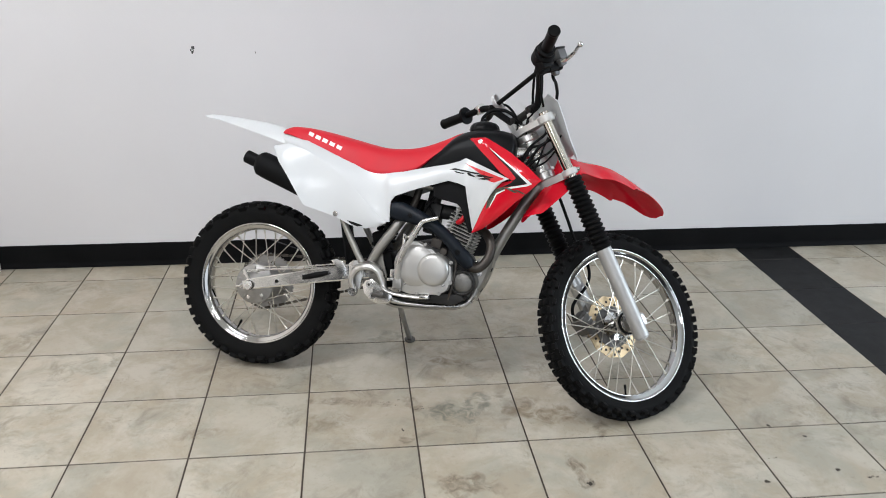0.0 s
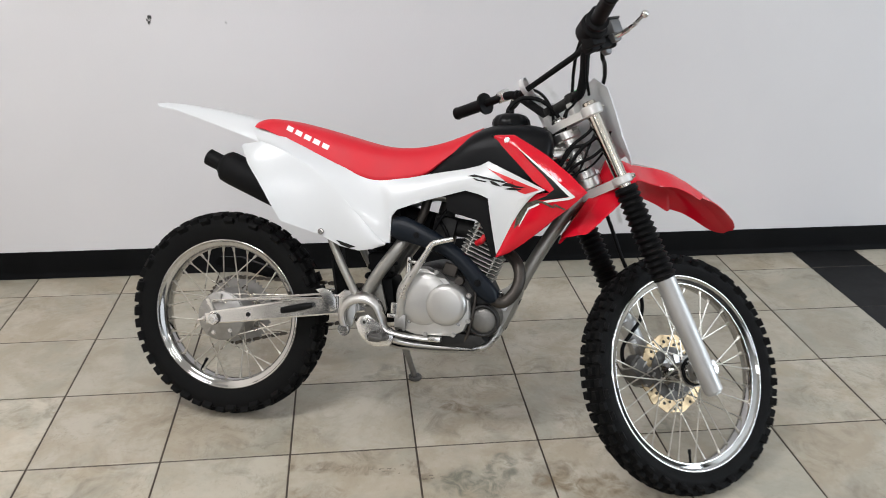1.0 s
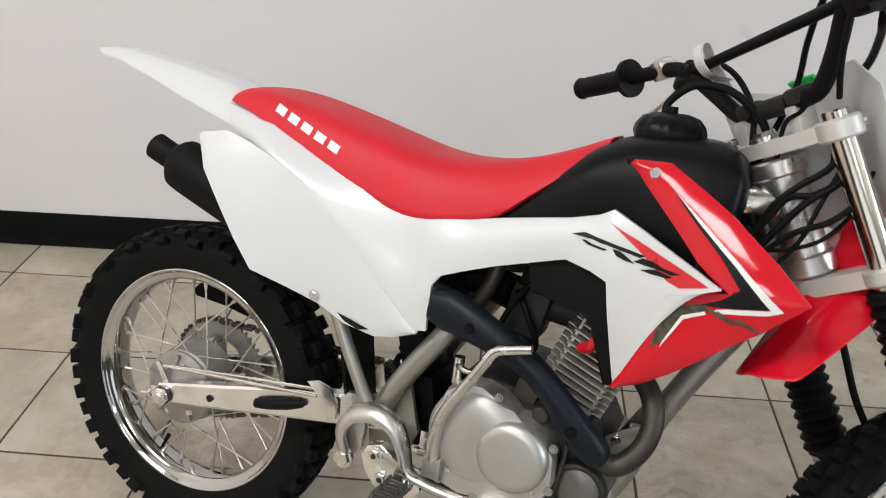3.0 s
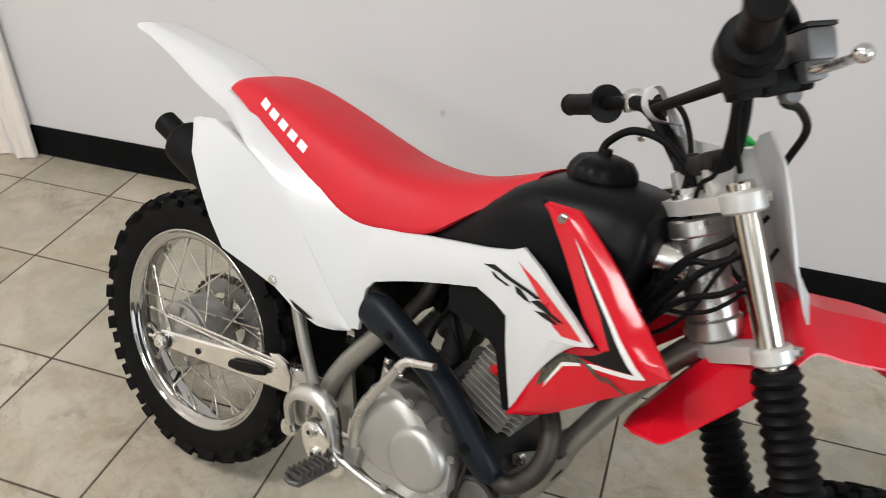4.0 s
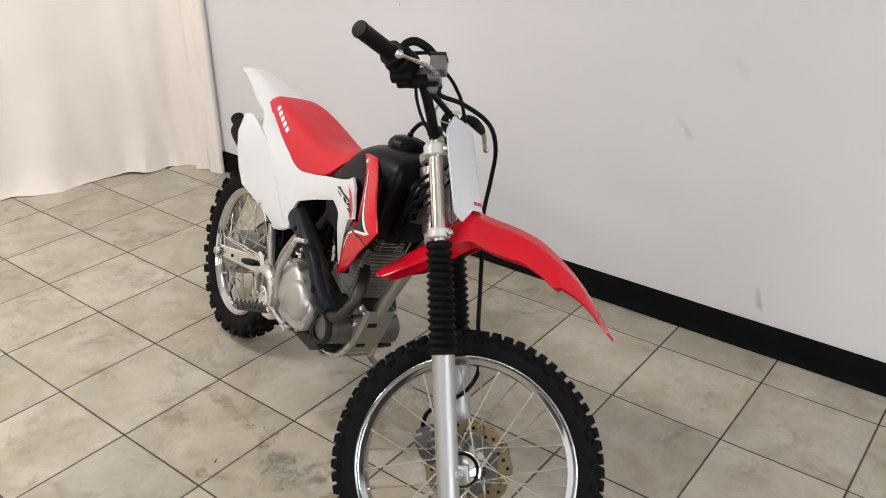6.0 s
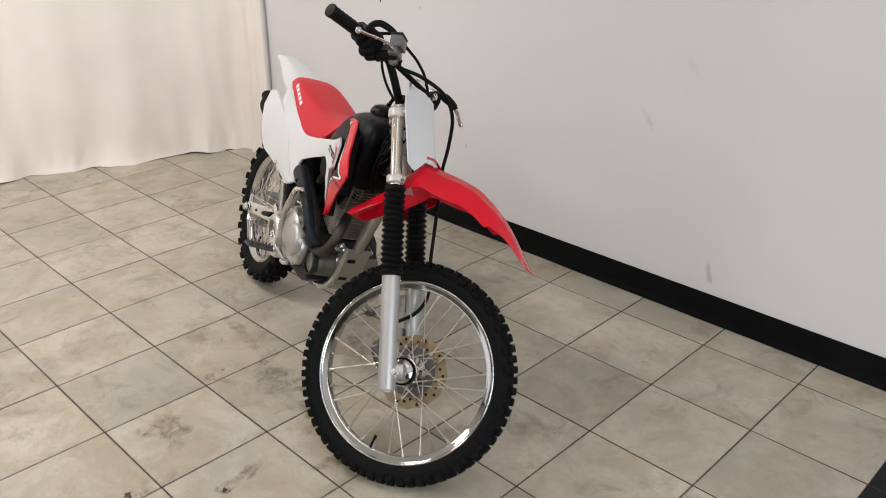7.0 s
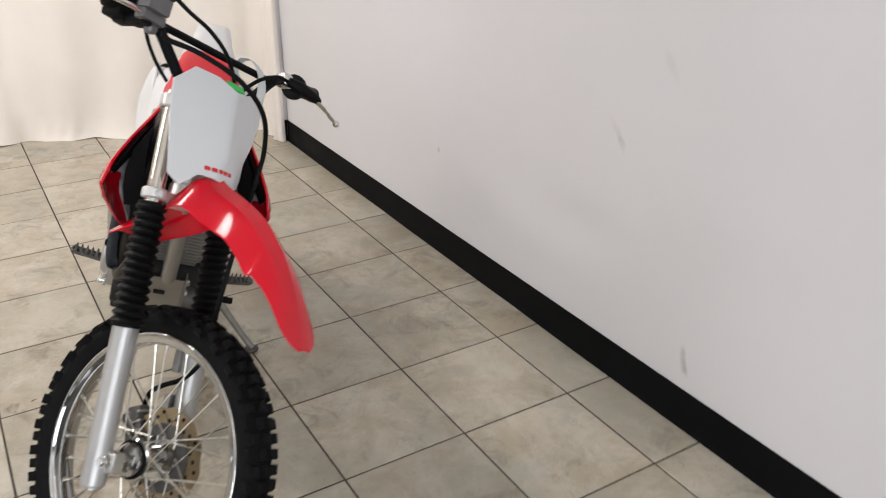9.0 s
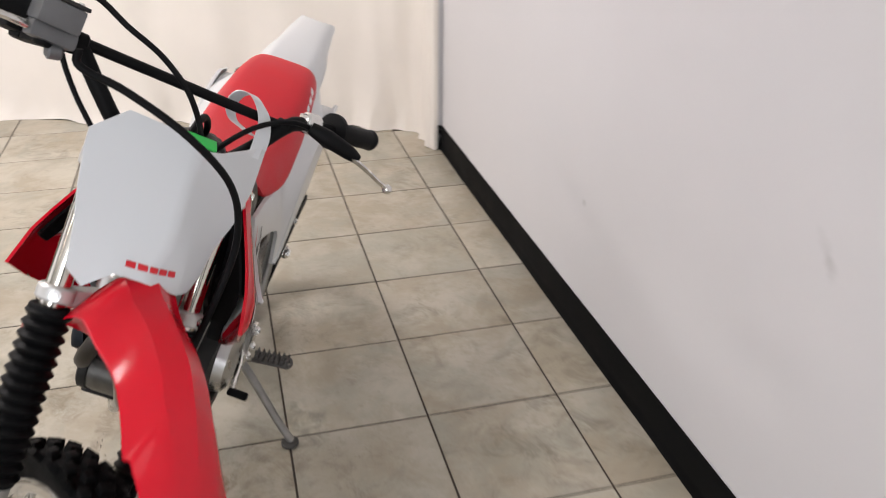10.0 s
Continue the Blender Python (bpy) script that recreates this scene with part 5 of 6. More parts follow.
# exhaust
bm = mesh()
tube(bm, [(0.715, -0.02, 0.535), (0.755, -0.045, 0.532), (0.787, -0.066, 0.510), (0.800, -0.084, 0.474), (0.790, -0.098, 0.436), (0.760, -0.108, 0.412), (0.715, -0.112, 0.440), (0.66, -0.110, 0.500), (0.58, -0.108, 0.545), (0.51, -0.105, 0.575), (0.42, -0.10, 0.60), (0.30, -0.10, 0.61), (0.18, -0.110, 0.635)], 0.0150, 14, 6)
part("exhaust_pipe", bm, PIPE, bike, "dark steel exhaust pipe")
bm = mesh()
spine = curve([(0.478, -0.116, 0.574), (0.515, -0.120, 0.569), (0.560, -0.124, 0.557), (0.605, -0.126, 0.541), (0.645, -0.127, 0.519), (0.680, -0.127, 0.489), (0.710, -0.125, 0.456), (0.738, -0.119, 0.430), (0.753, -0.112, 0.421)], 6)
wide = np.interp(np.linspace(0, 1, len(spine)), (0, 0.08, 0.22, 0.4, 0.6, 0.8, 0.95, 1), (0.024, 0.031, 0.026, 0.019, 0.019, 0.024, 0.018, 0.008))
loops = []
for i, p in enumerate(spine):
    d = (spine[min(i + 1, len(spine) - 1)] - spine[max(i - 1, 0)]).normalized()
    n_ = Vector((-d.z, 0, d.x)).normalized()
    ring = []
    for k in range(11):
        a = math.pi * k / 10
        ring.append(p + n_ * (wide[i] * math.cos(a)) + Vector((0, -0.024 * math.sin(a) ** 0.7, 0)))
    for k in range(10, -1, -1):
        a = math.pi * k / 10
        ring.append(p + n_ * ((wide[i] - 0.003) * math.cos(a)) + Vector((0, -0.020 * max(0, math.sin(a)) ** 0.7 + 0.001, 0)))
    loops.append(ring)
rings(bm, loops)
shield = part("heat_shield", bm, SHIELD, bike, "blue-black exhaust heat shield", sharp=50)
bolt("shield_bolt", shield, (0.706, -0.148, 0.460), (0, -1, 0), 0.007, 0.005, "dark bolt", None, MATT)
bolt("shield_bolt", shield, (0.545, -0.146, 0.561), (0, -1, 0), 0.006, 0.004, "dark bolt", None, MATT)
bm = mesh()
axis = [Vector((0.22, -0.098, 0.606)), Vector((0.17, -0.100, 0.630)), Vector((0.048, -0.108, 0.678)), Vector((0.020, -0.110, 0.689)), Vector((0.006, -0.111, 0.694))]
tube(bm, axis, [0.030, 0.042, 0.042, 0.040, 0.026], 24, 5)
muffler = part("muffler", bm, MATT, bike, "matt black muffler")
bm = mesh()
d = (axis[-1] - axis[1]).normalized()
cyl(bm, axis[-1] - d * 0.01, axis[-1] + d * 0.042, 0.0215, seg=24, chamfer=0.002)
part("muffler_tip", bm, MATT, muffler, "black muffler tip")

# skid plate: a folded front shield and a flat black guard below
bm = mesh()
front_line = curve([(0.806, 0, 0.446), (0.798, 0, 0.405), (0.785, 0, 0.366), (0.770, 0, 0.334), (0.752, 0, 0.308)], 4)
fold = [(-0.043, -0.052), (-0.044, -0.010), (-0.036, 0.0), (0.036, 0.0), (0.044, -0.010), (0.043, -0.052)]
back = [(y * 0.93, d - 0.003 if abs(y) < 0.04 else d) for y, d in fold]
loops = []
for k, p in enumerate(front_line):
    deep = 1 - 0.35 * abs(2 * k / (len(front_line) - 1) - 1) ** 2
    loops.append([Vector((p.x + d * deep, y, p.z - 0.10 * d)) for y, d in fold] + [Vector((p.x + d * deep, y, p.z - 0.10 * d)) for y, d in back[::-1]])
rings(bm, loops)
skid = part("skid_plate", bm, SILVER, bike, "folded silver skid plate with dark slots", sharp=30)
for y, z, x in ((-0.014, 0.404, 0.7985), (-0.015, 0.336, 0.7712)):
    bm = mesh()
    block(bm, 0.0024, 0.026, 0.013, Matrix.Translation(Vector((x, y, z))) @ pose(0, 0, 0, 0, 21, 0), 0.001)
    part("skid_slot", bm, DECAL_BLACK, skid, "dark slot")
for s_ in (RIGHT, LEFT):
    bolt("skid_bolt", skid, (0.762, s_ * 0.0435, 0.392), (0, s_, 0), 0.008, 0.007)
    bolt("collar_bolt", skid, (0.792, s_ * 0.0435, 0.436), (0, s_, 0), 0.0065, 0.006)
for name, lift, deep, out, material, label in (("lower_guard", 0.0, 0.007, 0.0, SILVER, "silver lower engine guard"), ("guard_rail", 0.0075, 0.014, -0.003, MATT, "black rail on the lower guard")):
    bm = mesh()
    rows_o = []
    for x, z in ((0.752, 0.304), (0.735, 0.286), (0.70, 0.268), (0.60, 0.258), (0.50, 0.256), (0.47, 0.262)):
        w = 0.050 + out + 0.026 * min(1, (0.752 - x) / 0.06)
        z += lift
        rows_o.append([Vector((x, -w, z + deep)), Vector((x, -w + 0.003, z)), Vector((x, w - 0.003, z)), Vector((x, w, z + deep)), Vector((x, w - 0.008, z + deep - 0.002)), Vector((x, -w + 0.008, z + deep - 0.002))])
    rings(bm, rows_o)
    part(name, bm, material, bike, label, sharp=30)

# swingarm, chain run and brake rod
for s in (RIGHT, LEFT):
    bm = mesh()
    stops = [(-0.012, 0.284, 0.015), (0.03, 0.291, 0.019), (0.12, 0.311, 0.021), (0.22, 0.334, 0.024), (0.33, 0.356, 0.025), (0.41, 0.372, 0.026)]
    loops = []
    for x, z, h in stops:
        y = 0.082 + 0.004 * (1 - x / 0.41)
        loops.append([Vector((x - 0.1 * dz, s * (y + dy), z + dz)) for dy, dz in ((-0.010, -h), (0.010, -h), (0.013, -h + 0.004), (0.013, h - 0.004), (0.010, h), (-0.010, h), (-0.013, h - 0.004), (-0.013, -h + 0.004))])
    rings(bm, loops)
    arm = part("swingarm", bm, POLISHED, bike, "satin aluminium swingarm beam", sharp=30)
    bm = mesh()
    block(bm, 0.034, 0.006, 0.030, pose(-0.006, s * 0.101, 0.283, 0, -12, 0), 0.003)
    cyl(bm, (-0.008, s * 0.098, 0.282), (-0.046, s * 0.098, 0.273), 0.004, seg=10)
    cyl(bm, (-0.024, s * 0.098, 0.278), (-0.030, s * 0.098, 0.277), 0.0075, seg=6)
    part("chain_adjuster", bm, STEEL, arm, "steel chain adjuster")
    bolt("axle_nut", arm, (0.0, s * 0.104, 0.2819), (0, s, 0), 0.012, 0.011)
    bm = mesh()
    cyl(bm, (0.0, s * 0.1005, 0.2819), (0.0, s * 0.1042, 0.2819), 0.0165, seg=24)
    part("axle_washer", bm, PIPE, arm, "dark washer")
    bm = mesh()
    cyl(bm, (0.096, s * 0.098, 0.304), (0.096, s * 0.1005, 0.304), 0.006, seg=16)
    part("arm_hole", bm, DECAL_BLACK, arm)
bm = mesh()
tube(bm, [(0.19, -0.102, 0.326), (0.215, -0.104, 0.333), (0.25, -0.103, 0.343), (0.275, -0.102, 0.350)], [0.008, 0.0095, 0.0095, 0.006], 12, 5)
part("rod_boot", bm, BOOT, bike, "black rubber boot on the brake rod")
bm = mesh()
cyl(bm, (-0.03, -0.078, 0.322), (0.30, -0.099, 0.382), 0.0032, seg=8)
cyl(bm, (-0.01, -0.092, 0.330), (0.30, -0.104, 0.372), 0.0026, seg=8)
part("brake_rod", bm, STEEL, bike, "thin steel brake rod")
bm = mesh()
slab(bm, [(-0.035, 0.328), (-0.026, 0.332), (0.004, 0.290), (-0.006, 0.283)], -0.084, -0.079, 0.001)
part("brake_arm", bm, STEEL, bike, "steel brake arm")
bm = mesh()
chain_line = []
cr, cf = Vector((0, 0.053, 0.2819)), Vector((0.515, 0.053, 0.372))
for k in range(40):
    chain_line.append(cr + Vector((0.0, 0, 0.094)) + (cf + Vector((0, 0, 0.026)) - cr - Vector((0, 0, 0.094))) * (k / 39))
for k in range(40):
    chain_line.append(cr - Vector((0, 0, 0.094)) + (cf - Vector((0, 0, 0.026)) - cr + Vector((0, 0, 0.094))) * (k / 39))
for k in range(24):
    a = math.pi * k / 23
    chain_line.append(cr + Vector((-0.096 * math.sin(a), 0, 0.096 * math.cos(a))))
for i, p in enumerate(chain_line):
    cyl(bm, p + Vector((0, -0.007, 0)), p + Vector((0, 0.007, 0)), 0.0042, seg=8)
    if i % 2 and i < 80:
        q = chain_line[i - 1]
        d = (p - q)
        ang = math.degrees(math.atan2(-d.z, d.x))
        for yy in (-0.006, 0.006):
            block(bm, d.length * 1.3, 0.0018, 0.009, Matrix.Translation(p.lerp(q, 0.5) + Vector((0, yy, 0))) @ pose(0, 0, 0, 0, ang, 0))
part("chain", bm, CHAIN, bike, "oily drive chain")
bm = mesh()
slab(bm, [(-0.100, 0.405), (-0.085, 0.422), (-0.02, 0.427), (0.10, 0.398), (0.28, 0.343), (0.28, 0.322), (0.10, 0.372), (-0.02, 0.395), (-0.09, 0.395)], 0.086, 0.110, 0.003)
part("chain_guard", bm, MATT, bike, "black chain guard")
bm = mesh()
loops = []
for t in np.linspace(0, 1, 12):
    x, z = 0.272 + 0.052 * t, 0.60 - 0.265 * t
    w = 0.058 - 0.01 * t
    loops.append([Vector((x, -w, z)), Vector((x + 0.006, -w, z)), Vector((x + 0.010, 0, z)), Vector((x + 0.006, w, z)), Vector((x, w, z)), Vector((x + 0.004, 0, z))])
rings(bm, loops)
part("mud_flap", bm, MATT, bike, "black inner mud flap")
bm = mesh()
tube(bm, [(0.41, 0.0, 0.40), (0.44, 0, 0.50), (0.46, 0, 0.60)], 0.018, 16, 5)
shock = part("shock_absorber", bm, DARK_CAST, bike, "dark rear shock absorber")
bm = mesh()
for k in range(7):
    t0 = k / 7
    pts = [(0.413 + 0.047 * (t0 + a / 14 / math.pi * 1.0) + 0, 0.034 * math.cos(a), 0.41 + 0.18 * (t0 + a / 14 / math.pi)) for a in np.linspace(0, 2 * math.pi, 13)]
    pts = [(x + 0.034 * math.sin(a), y, z) for (x, y, z), a in zip(pts, np.linspace(0, 2 * math.pi, 13))]
    tube(bm, pts, 0.0055, 8, 0)
part("spring", bm, MATT, shock, "black coil spring")

bm = mesh()
slab(bm, [(0.280, 0.392), (0.300, 0.398), (0.322, 0.392), (0.336, 0.372), (0.338, 0.345), (0.324, 0.338), (0.314, 0.362), (0.296, 0.380)], -0.106, -0.100, 0.0015)
part("rod_lever", bm, POLISHED, bike, "bright stamped brake rod lever")
bm = mesh()
block(bm, 0.080, 0.110, 0.120, pose(0.440, 0, 0.372, 0, -10, 0), 0.016)
block(bm, 0.050, 0.080, 0.090, pose(0.425, 0, 0.455, 0, -16, 0), 0.014)
part("pivot_housing", bm, MATT, bike, "dark housing behind the engine")

# foot controls
for s in (RIGHT, LEFT):
    bm = mesh()
    slab(bm, [(0.405, 0.326), (0.414, 0.342), (0.436, 0.350), (0.455, 0.336), (0.470, 0.324), (0.500, 0.317), (0.506, 0.298), (0.496, 0.277), (0.460, 0.270), (0.430, 0.282), (0.414, 0.298)], s * 0.120, s * 0.142, 0.004)
    if s == LEFT:
        bmesh.ops.transform(bm, matrix=Matrix.Translation((0, -0.01, 0)), verts=bm.verts)
    bracket = part("peg_bracket", bm, POLISHED, bike, "cast aluminium footpeg bracket")
    for x, z in ((0.429, 0.331), (0.443, 0.297), (0.484, 0.300)):
        out = s * (0.141 if s < 0 else 0.131)
        bolt("peg_bolt", bracket, (x, out, z), (0, s, 0), 0.009, 0.008)
        bm = mesh()
        cyl(bm, (x, out + s * 0.0076, z), (x, out + s * 0.0086, z), 0.0045, seg=6)
        part("bolt_socket", bm, DARK_CAST, bracket)
    bm = mesh()
    p0, p1 = Vector((0.474, s * 0.145, 0.298)), Vector((0.484, s * (0.236 if s < 0 else 0.222), 0.314))
    for off in (-0.014, 0.014):
        tube(bm, [p0 + Vector((off, 0, 0)), p1 + Vector((off, 0, 0))], 0.0045, 8, 2)
    tube(bm, [p1 + Vector((-0.014, 0, 0)), p1 + Vector((0, s * 0.005, 0)), p1 + Vector((0.014, 0, 0))], 0.0045, 8, 4)
    block(bm, 0.024, (p1 - p0).length * 0.94, 0.008, Matrix.Translation(p0.lerp(p1, 0.5) - Vector((0, 0, 0.004))) @ pose(0, 0, 0, s * 7.5, 0, 0), 0.002)
    for k in range(7):
        c = p0.lerp(p1, (k + 0.6) / 7)
        block(bm, 0.032, 0.006, 0.014, Matrix.Translation(c + Vector((0, 0, 0.002))), 0.001)
        for off in (-0.013, 0.013):
            block(bm, 0.006, 0.005, 0.008, Matrix.Translation(c + Vector((off, 0, 0.011))), 0, 0.5)
    part("foot_peg", bm, PEG, bike, "toothed steel footpeg")
bm = mesh()
tube(bm, [(0.372, -0.128, 0.305), (0.362, -0.130, 0.345), (0.382, -0.132, 0.378), (0.420, -0.134, 0.390), (0.452, -0.134, 0.378), (0.470, -0.134, 0.345), (0.482, -0.136, 0.318), (0.515, -0.138, 0.309), (0.580, -0.140, 0.306), (0.605, -0.142, 0.308)], [0.013, 0.014, 0.016, 0.017, 0.015, 0.012, 0.010, 0.008, 0.008, 0.008], 12, 6, 0.6)
pedal = part("brake_pedal", bm, ALU, bike, "curved aluminium rear brake pedal")
bm = mesh()
slab(bm, [(0.348, 0.350), (0.346, 0.388), (0.358, 0.400), (0.382, 0.400), (0.394, 0.352), (0.390, 0.314), (0.380, 0.300), (0.364, 0.298)], -0.114, -0.100, 0.004)
part("pivot_plate", bm, ALU, bike, "cast plate round the swingarm pivot")
bm = mesh()
block(bm, 0.032, 0.026, 0.011, pose(0.612, -0.148, 0.310, 0, -4, 0), 0.003)
part("pedal_pad", bm, STEEL, pedal, "steel pedal pad")
bolt("pivot_bolt", pedal, (0.372, -0.128, 0.303), (0, -1, 0), 0.013, 0.012)
bm = mesh()
tube(bm, [(0.520, -0.142, 0.348), (0.520, -0.150, 0.385), (0.529, -0.158, 0.432), (0.551, -0.162, 0.475), (0.572, -0.162, 0.512), (0.583, -0.162, 0.532)], [0.011, 0.010, 0.0085, 0.008, 0.008, 0.008], 12, 6)
kick = part("kick_starter", bm, ALU, bike, "aluminium kick starter lever")
bm = mesh()
tube(bm, [(0.581, -0.160, 0.530), (0.591, -0.161, 0.545), (0.611, -0.161, 0.553), (0.639, -0.161, 0.561)], [0.009, 0.0075, 0.0065, 0.0065], 12, 6)
part("kick_tip", bm, STEEL, kick, "folding steel kick tip")
bm = mesh()
block(bm, 0.030, 0.026, 0.034, pose(0.521, -0.141, 0.345), 0.006)
part("kick_boss", bm, CAST, kick, "cast kick starter boss")
bm = mesh()
tube(bm, [(0.480, 0.118, 0.31), (0.53, 0.128, 0.318), (0.60, 0.135, 0.322), (0.635, 0.138, 0.326)], [0.008, 0.006, 0.006, 0.006], 10, 5)
shift = part("shift_lever", bm, STEEL, bike, "steel gear shift lever")
bm = mesh()
cyl(bm, (0.636, 0.132, 0.326), (0.640, 0.172, 0.327), 0.0085, seg=14, chamfer=0.002)
part("shift_rubber", bm, MATT, shift, "black rubber shift tip")
bm = mesh()
tube(bm, [(0.455, 0.105, 0.275), (0.462, 0.165, 0.215), (0.470, 0.235, 0.140), (0.474, 0.277, 0.100)], [0.0105, 0.0095, 0.009, 0.0095], 14, 5)
stand = part("kickstand", bm, CAST, bike, "aluminium kickstand standing on the floor")
bm = mesh()
zdir = Vector((0, -math.sin(radians(18.28)), math.cos(radians(18.28))))
ydir = Vector((0, math.cos(radians(18.28)), math.sin(radians(18.28))))
ground = ydir * 0.2925 + Vector((0.476, 0, 0))
cyl(bm, ground - zdir * 0.002, ground + zdir * 0.008, 0.020, seg=20, chamfer=0.002)
part("stand_foot", bm, PEG, stand, "flat steel stand foot")

# ---- the room ----
G = 0.33


def slab_box(name, x0, x1, y0, y1, z0, z1, material, label, category):
    bm = mesh()
    block(bm, x1 - x0, y1 - y0, z1 - z0, pose((x0 + x1) / 2, (y0 + y1) / 2, (z0 + z1) / 2))
    return thing(name, bm, material, label, category, kind="structure")


slab_box("wall_north", -0.725, 6.0, WALL_Y, WALL_Y + 0.12, 0, 3.0, WALL, "off-white painted wall with small scuffs", "wall")
slab_box("wall_jog", -0.845, -0.7272, WALL_Y - 0.040, WALL_Y + 0.002, 0, 3.0, WALL, "narrow off-white step at the wall's end", "wall")
slab_box("wall_return", -0.845, -0.727, WALL_Y + 0.004, WALL_Y + 1.5, 0, 3.0, WALL, "off-white painted end of the wall", "wall")
# These four stay out of view; their dark tone only shapes the light.
slab_box("wall_east", 6.0, 6.12, -7.2, 0.0, 0, 3.0, UNSEEN_WALL, "unseen wall closing the room, kept dark to cut bounced light", "wall")
slab_box("wall_south", -4.2, 6.12, -7.32, -7.2, 0, 3.0, UNSEEN_WALL, "unseen wall closing the room, kept dark to cut bounced light", "wall")
slab_box("wall_west", -4.32, -4.2, -7.32, 1.4, 0, 3.0, UNSEEN_WALL, "unseen wall closing the room, kept dark to cut bounced light", "wall")
slab_box("wall_behind_curtain", -4.2, -0.845, 1.3, 1.4, 0, 3.0, UNSEEN_WALL, "unseen wall closing the room, kept dark to cut bounced light", "wall")
slab_box("ceiling", -4.3, 6.1, -7.3, 1.4, 3.0, 3.1, CEILING, "white ceiling board", "ceiling")
# Frames round the assumed overhead lamps; none of them is in view.
for lx, ly, watts in LAMPS:
    bm = mesh()
    for w, d, ox, oy in ((1.30, 0.05, 0, 0.325), (1.30, 0.05, 0, -0.325), (0.05, 0.60, 0.625, 0), (0.05, 0.60, -0.625, 0)):
        block(bm, w, d, 0.06, pose(lx + ox, ly + oy, 2.968), 0.004)
    thing("ceiling_light", bm, DIFFUSER, "white framed ceiling panel light, assumed and out of view", "ceiling light", "ceiling lights")

# vinyl cove base with a rounded toe and top
bm = mesh()
prof = [(0.0, 0.002), (-0.012, 0.002), (-0.0105, 0.008), (-0.006, 0.016), (-0.0045, 0.03), (-0.0045, 0.100), (-0.003, 0.105), (0.0, 0.106)]
loops = []
for x in np.linspace(-0.725, 5.99, 40):
    w = 0.0008 * math.sin(7 * x) + 0.0006 * math.sin(23 * x)
    loops.append([Vector((x, WALL_Y - 0.001 + y + (w if y < -0.002 else 0), z)) for y, z in prof])
rings(bm, loops)
thing("baseboard", bm, BASE, "black vinyl base along the foot of the wall", "baseboard", kind="structure")
bm = mesh()
rings(bm, [[Vector((-0.7265 - y, WALL_Y - d, z)) for y, z in prof] for d in (0.006, 0.020, 0.0395)])
thing("baseboard_return", bm, BASE, "black vinyl base round the wall end", "baseboard", kind="structure")


def patch(name, material, centre, spread, count, label, plane, seed, streak=(1, 1), category="mark"):
    """A handful of thin irregular flecks lying on the floor or on the wall."""
    rnd = random.Random(seed)
    bm = mesh()
    for _ in range(count):
        u, v = rnd.gauss(0, spread[0]), rnd.gauss(0, spread[1])
        r = rnd.uniform(0.35, 1.0) * spread[2]
        turn = rnd.uniform(0, 6)
        pts = []
        for k in range(9):
            a = k / 9 * 2 * math.pi
            q = r * rnd.uniform(0.6, 1.25)
            pts.append((u + q * math.cos(a) * streak[0], v + q * math.sin(a) * streak[1]))
        if plane == "floor":
            loop = [bm.verts.new((centre[0] + x, centre[1] + y, 0.0012 + rnd.random() * 0.0003)) for x, y in pts]
        else:
            loop = [bm.verts.new((centre[0] + x, WALL_Y - 0.0012 - rnd.random() * 0.0003, centre[1] + y)) for x, y in pts]
        bm.faces.new(loop)
    return thing(name, bm, material, label, category, kind="structure")


patch("wall_chip", CHIP, (0.186, 0.94), (0.004, 0.006, 0.007), 5, "small dark chip in the wall paint", "wall", 1, (0.6, 1.2))
patch("wall_chip", CHIP, (0.437, 0.93), (0.001, 0.004, 0.004), 3, "tiny dark chip in the wall paint", "wall", 2, (0.4, 1.3))

# floor: joint bed, tiles laid in rows parallel to the wall
bm = mesh()
block(bm, 10.5, 8.8, 0.1, pose(0.9, -2.95, -0.0514))
floor = thing("floor", bm, GROUT, "beige stone-look ceramic tile floor with dark joints", "floor", kind="structure")


def tile_mesh(w, d, material):
    b = mesh()
    block(b, w, d, 0.02, pose(0, 0, -0.01))
    bmesh.ops.bevel(b, geom=[e for e in b.edges if all(v.co.z > -0.001 for v in e.verts)], offset=0.0012, segments=1, affect="EDGES")
    return link_mesh("tile", b, material)


JOINT = 0.005
STRIP_X, STRIP = 2.636, 0.272
full, full_dark = tile_mesh(G - JOINT, G - JOINT, TILE), tile_mesh(STRIP - 0.002, G - 0.002, DARK_TILE)
cut_depth = G + WALL_Y - JOINT
cut, cut_dark = tile_mesh(G - JOINT, cut_depth, TILE), tile_mesh(STRIP - 0.002, cut_depth, DARK_TILE)
rest, rest_dark = mesh(), mesh()
for i in range(-12, 19):
    for j in range(0, 21):
        x, y = (i + 0.5) * G, -(j + 0.5) * G
        dark = i == 8
        if dark:
            x = STRIP_X + STRIP / 2
        elif i > 8:
            x += STRIP_X + STRIP - 9 * G
        if j == 0:
            if i < -3:
                continue
            y = (WALL_Y - G) / 2
        near = -6 <= i <= 11 and j <= 11
        if near:
            tile = new("tile", (cut_dark if dark else cut) if j == 0 else (full_dark if dark else full))
            tile.parent = floor
            k = random.Random(i * 97 + j)
            tile.matrix_basis = pose(x, y, k.uniform(-0.0004, 0.0004), k.uniform(-0.06, 0.06), k.uniform(-0.06, 0.06), k.choice((0, 0, 180)) + k.uniform(-0.12, 0.12))
        else:
            block(rest_dark if dark else rest, STRIP - 0.002 if dark else G - JOINT, cut_depth if j == 0 else G - JOINT, 0.02, pose(x, y, -0.01))
other = new("outer_tiles", link_mesh("outer_tiles", rest, TILE))
other.parent = floor
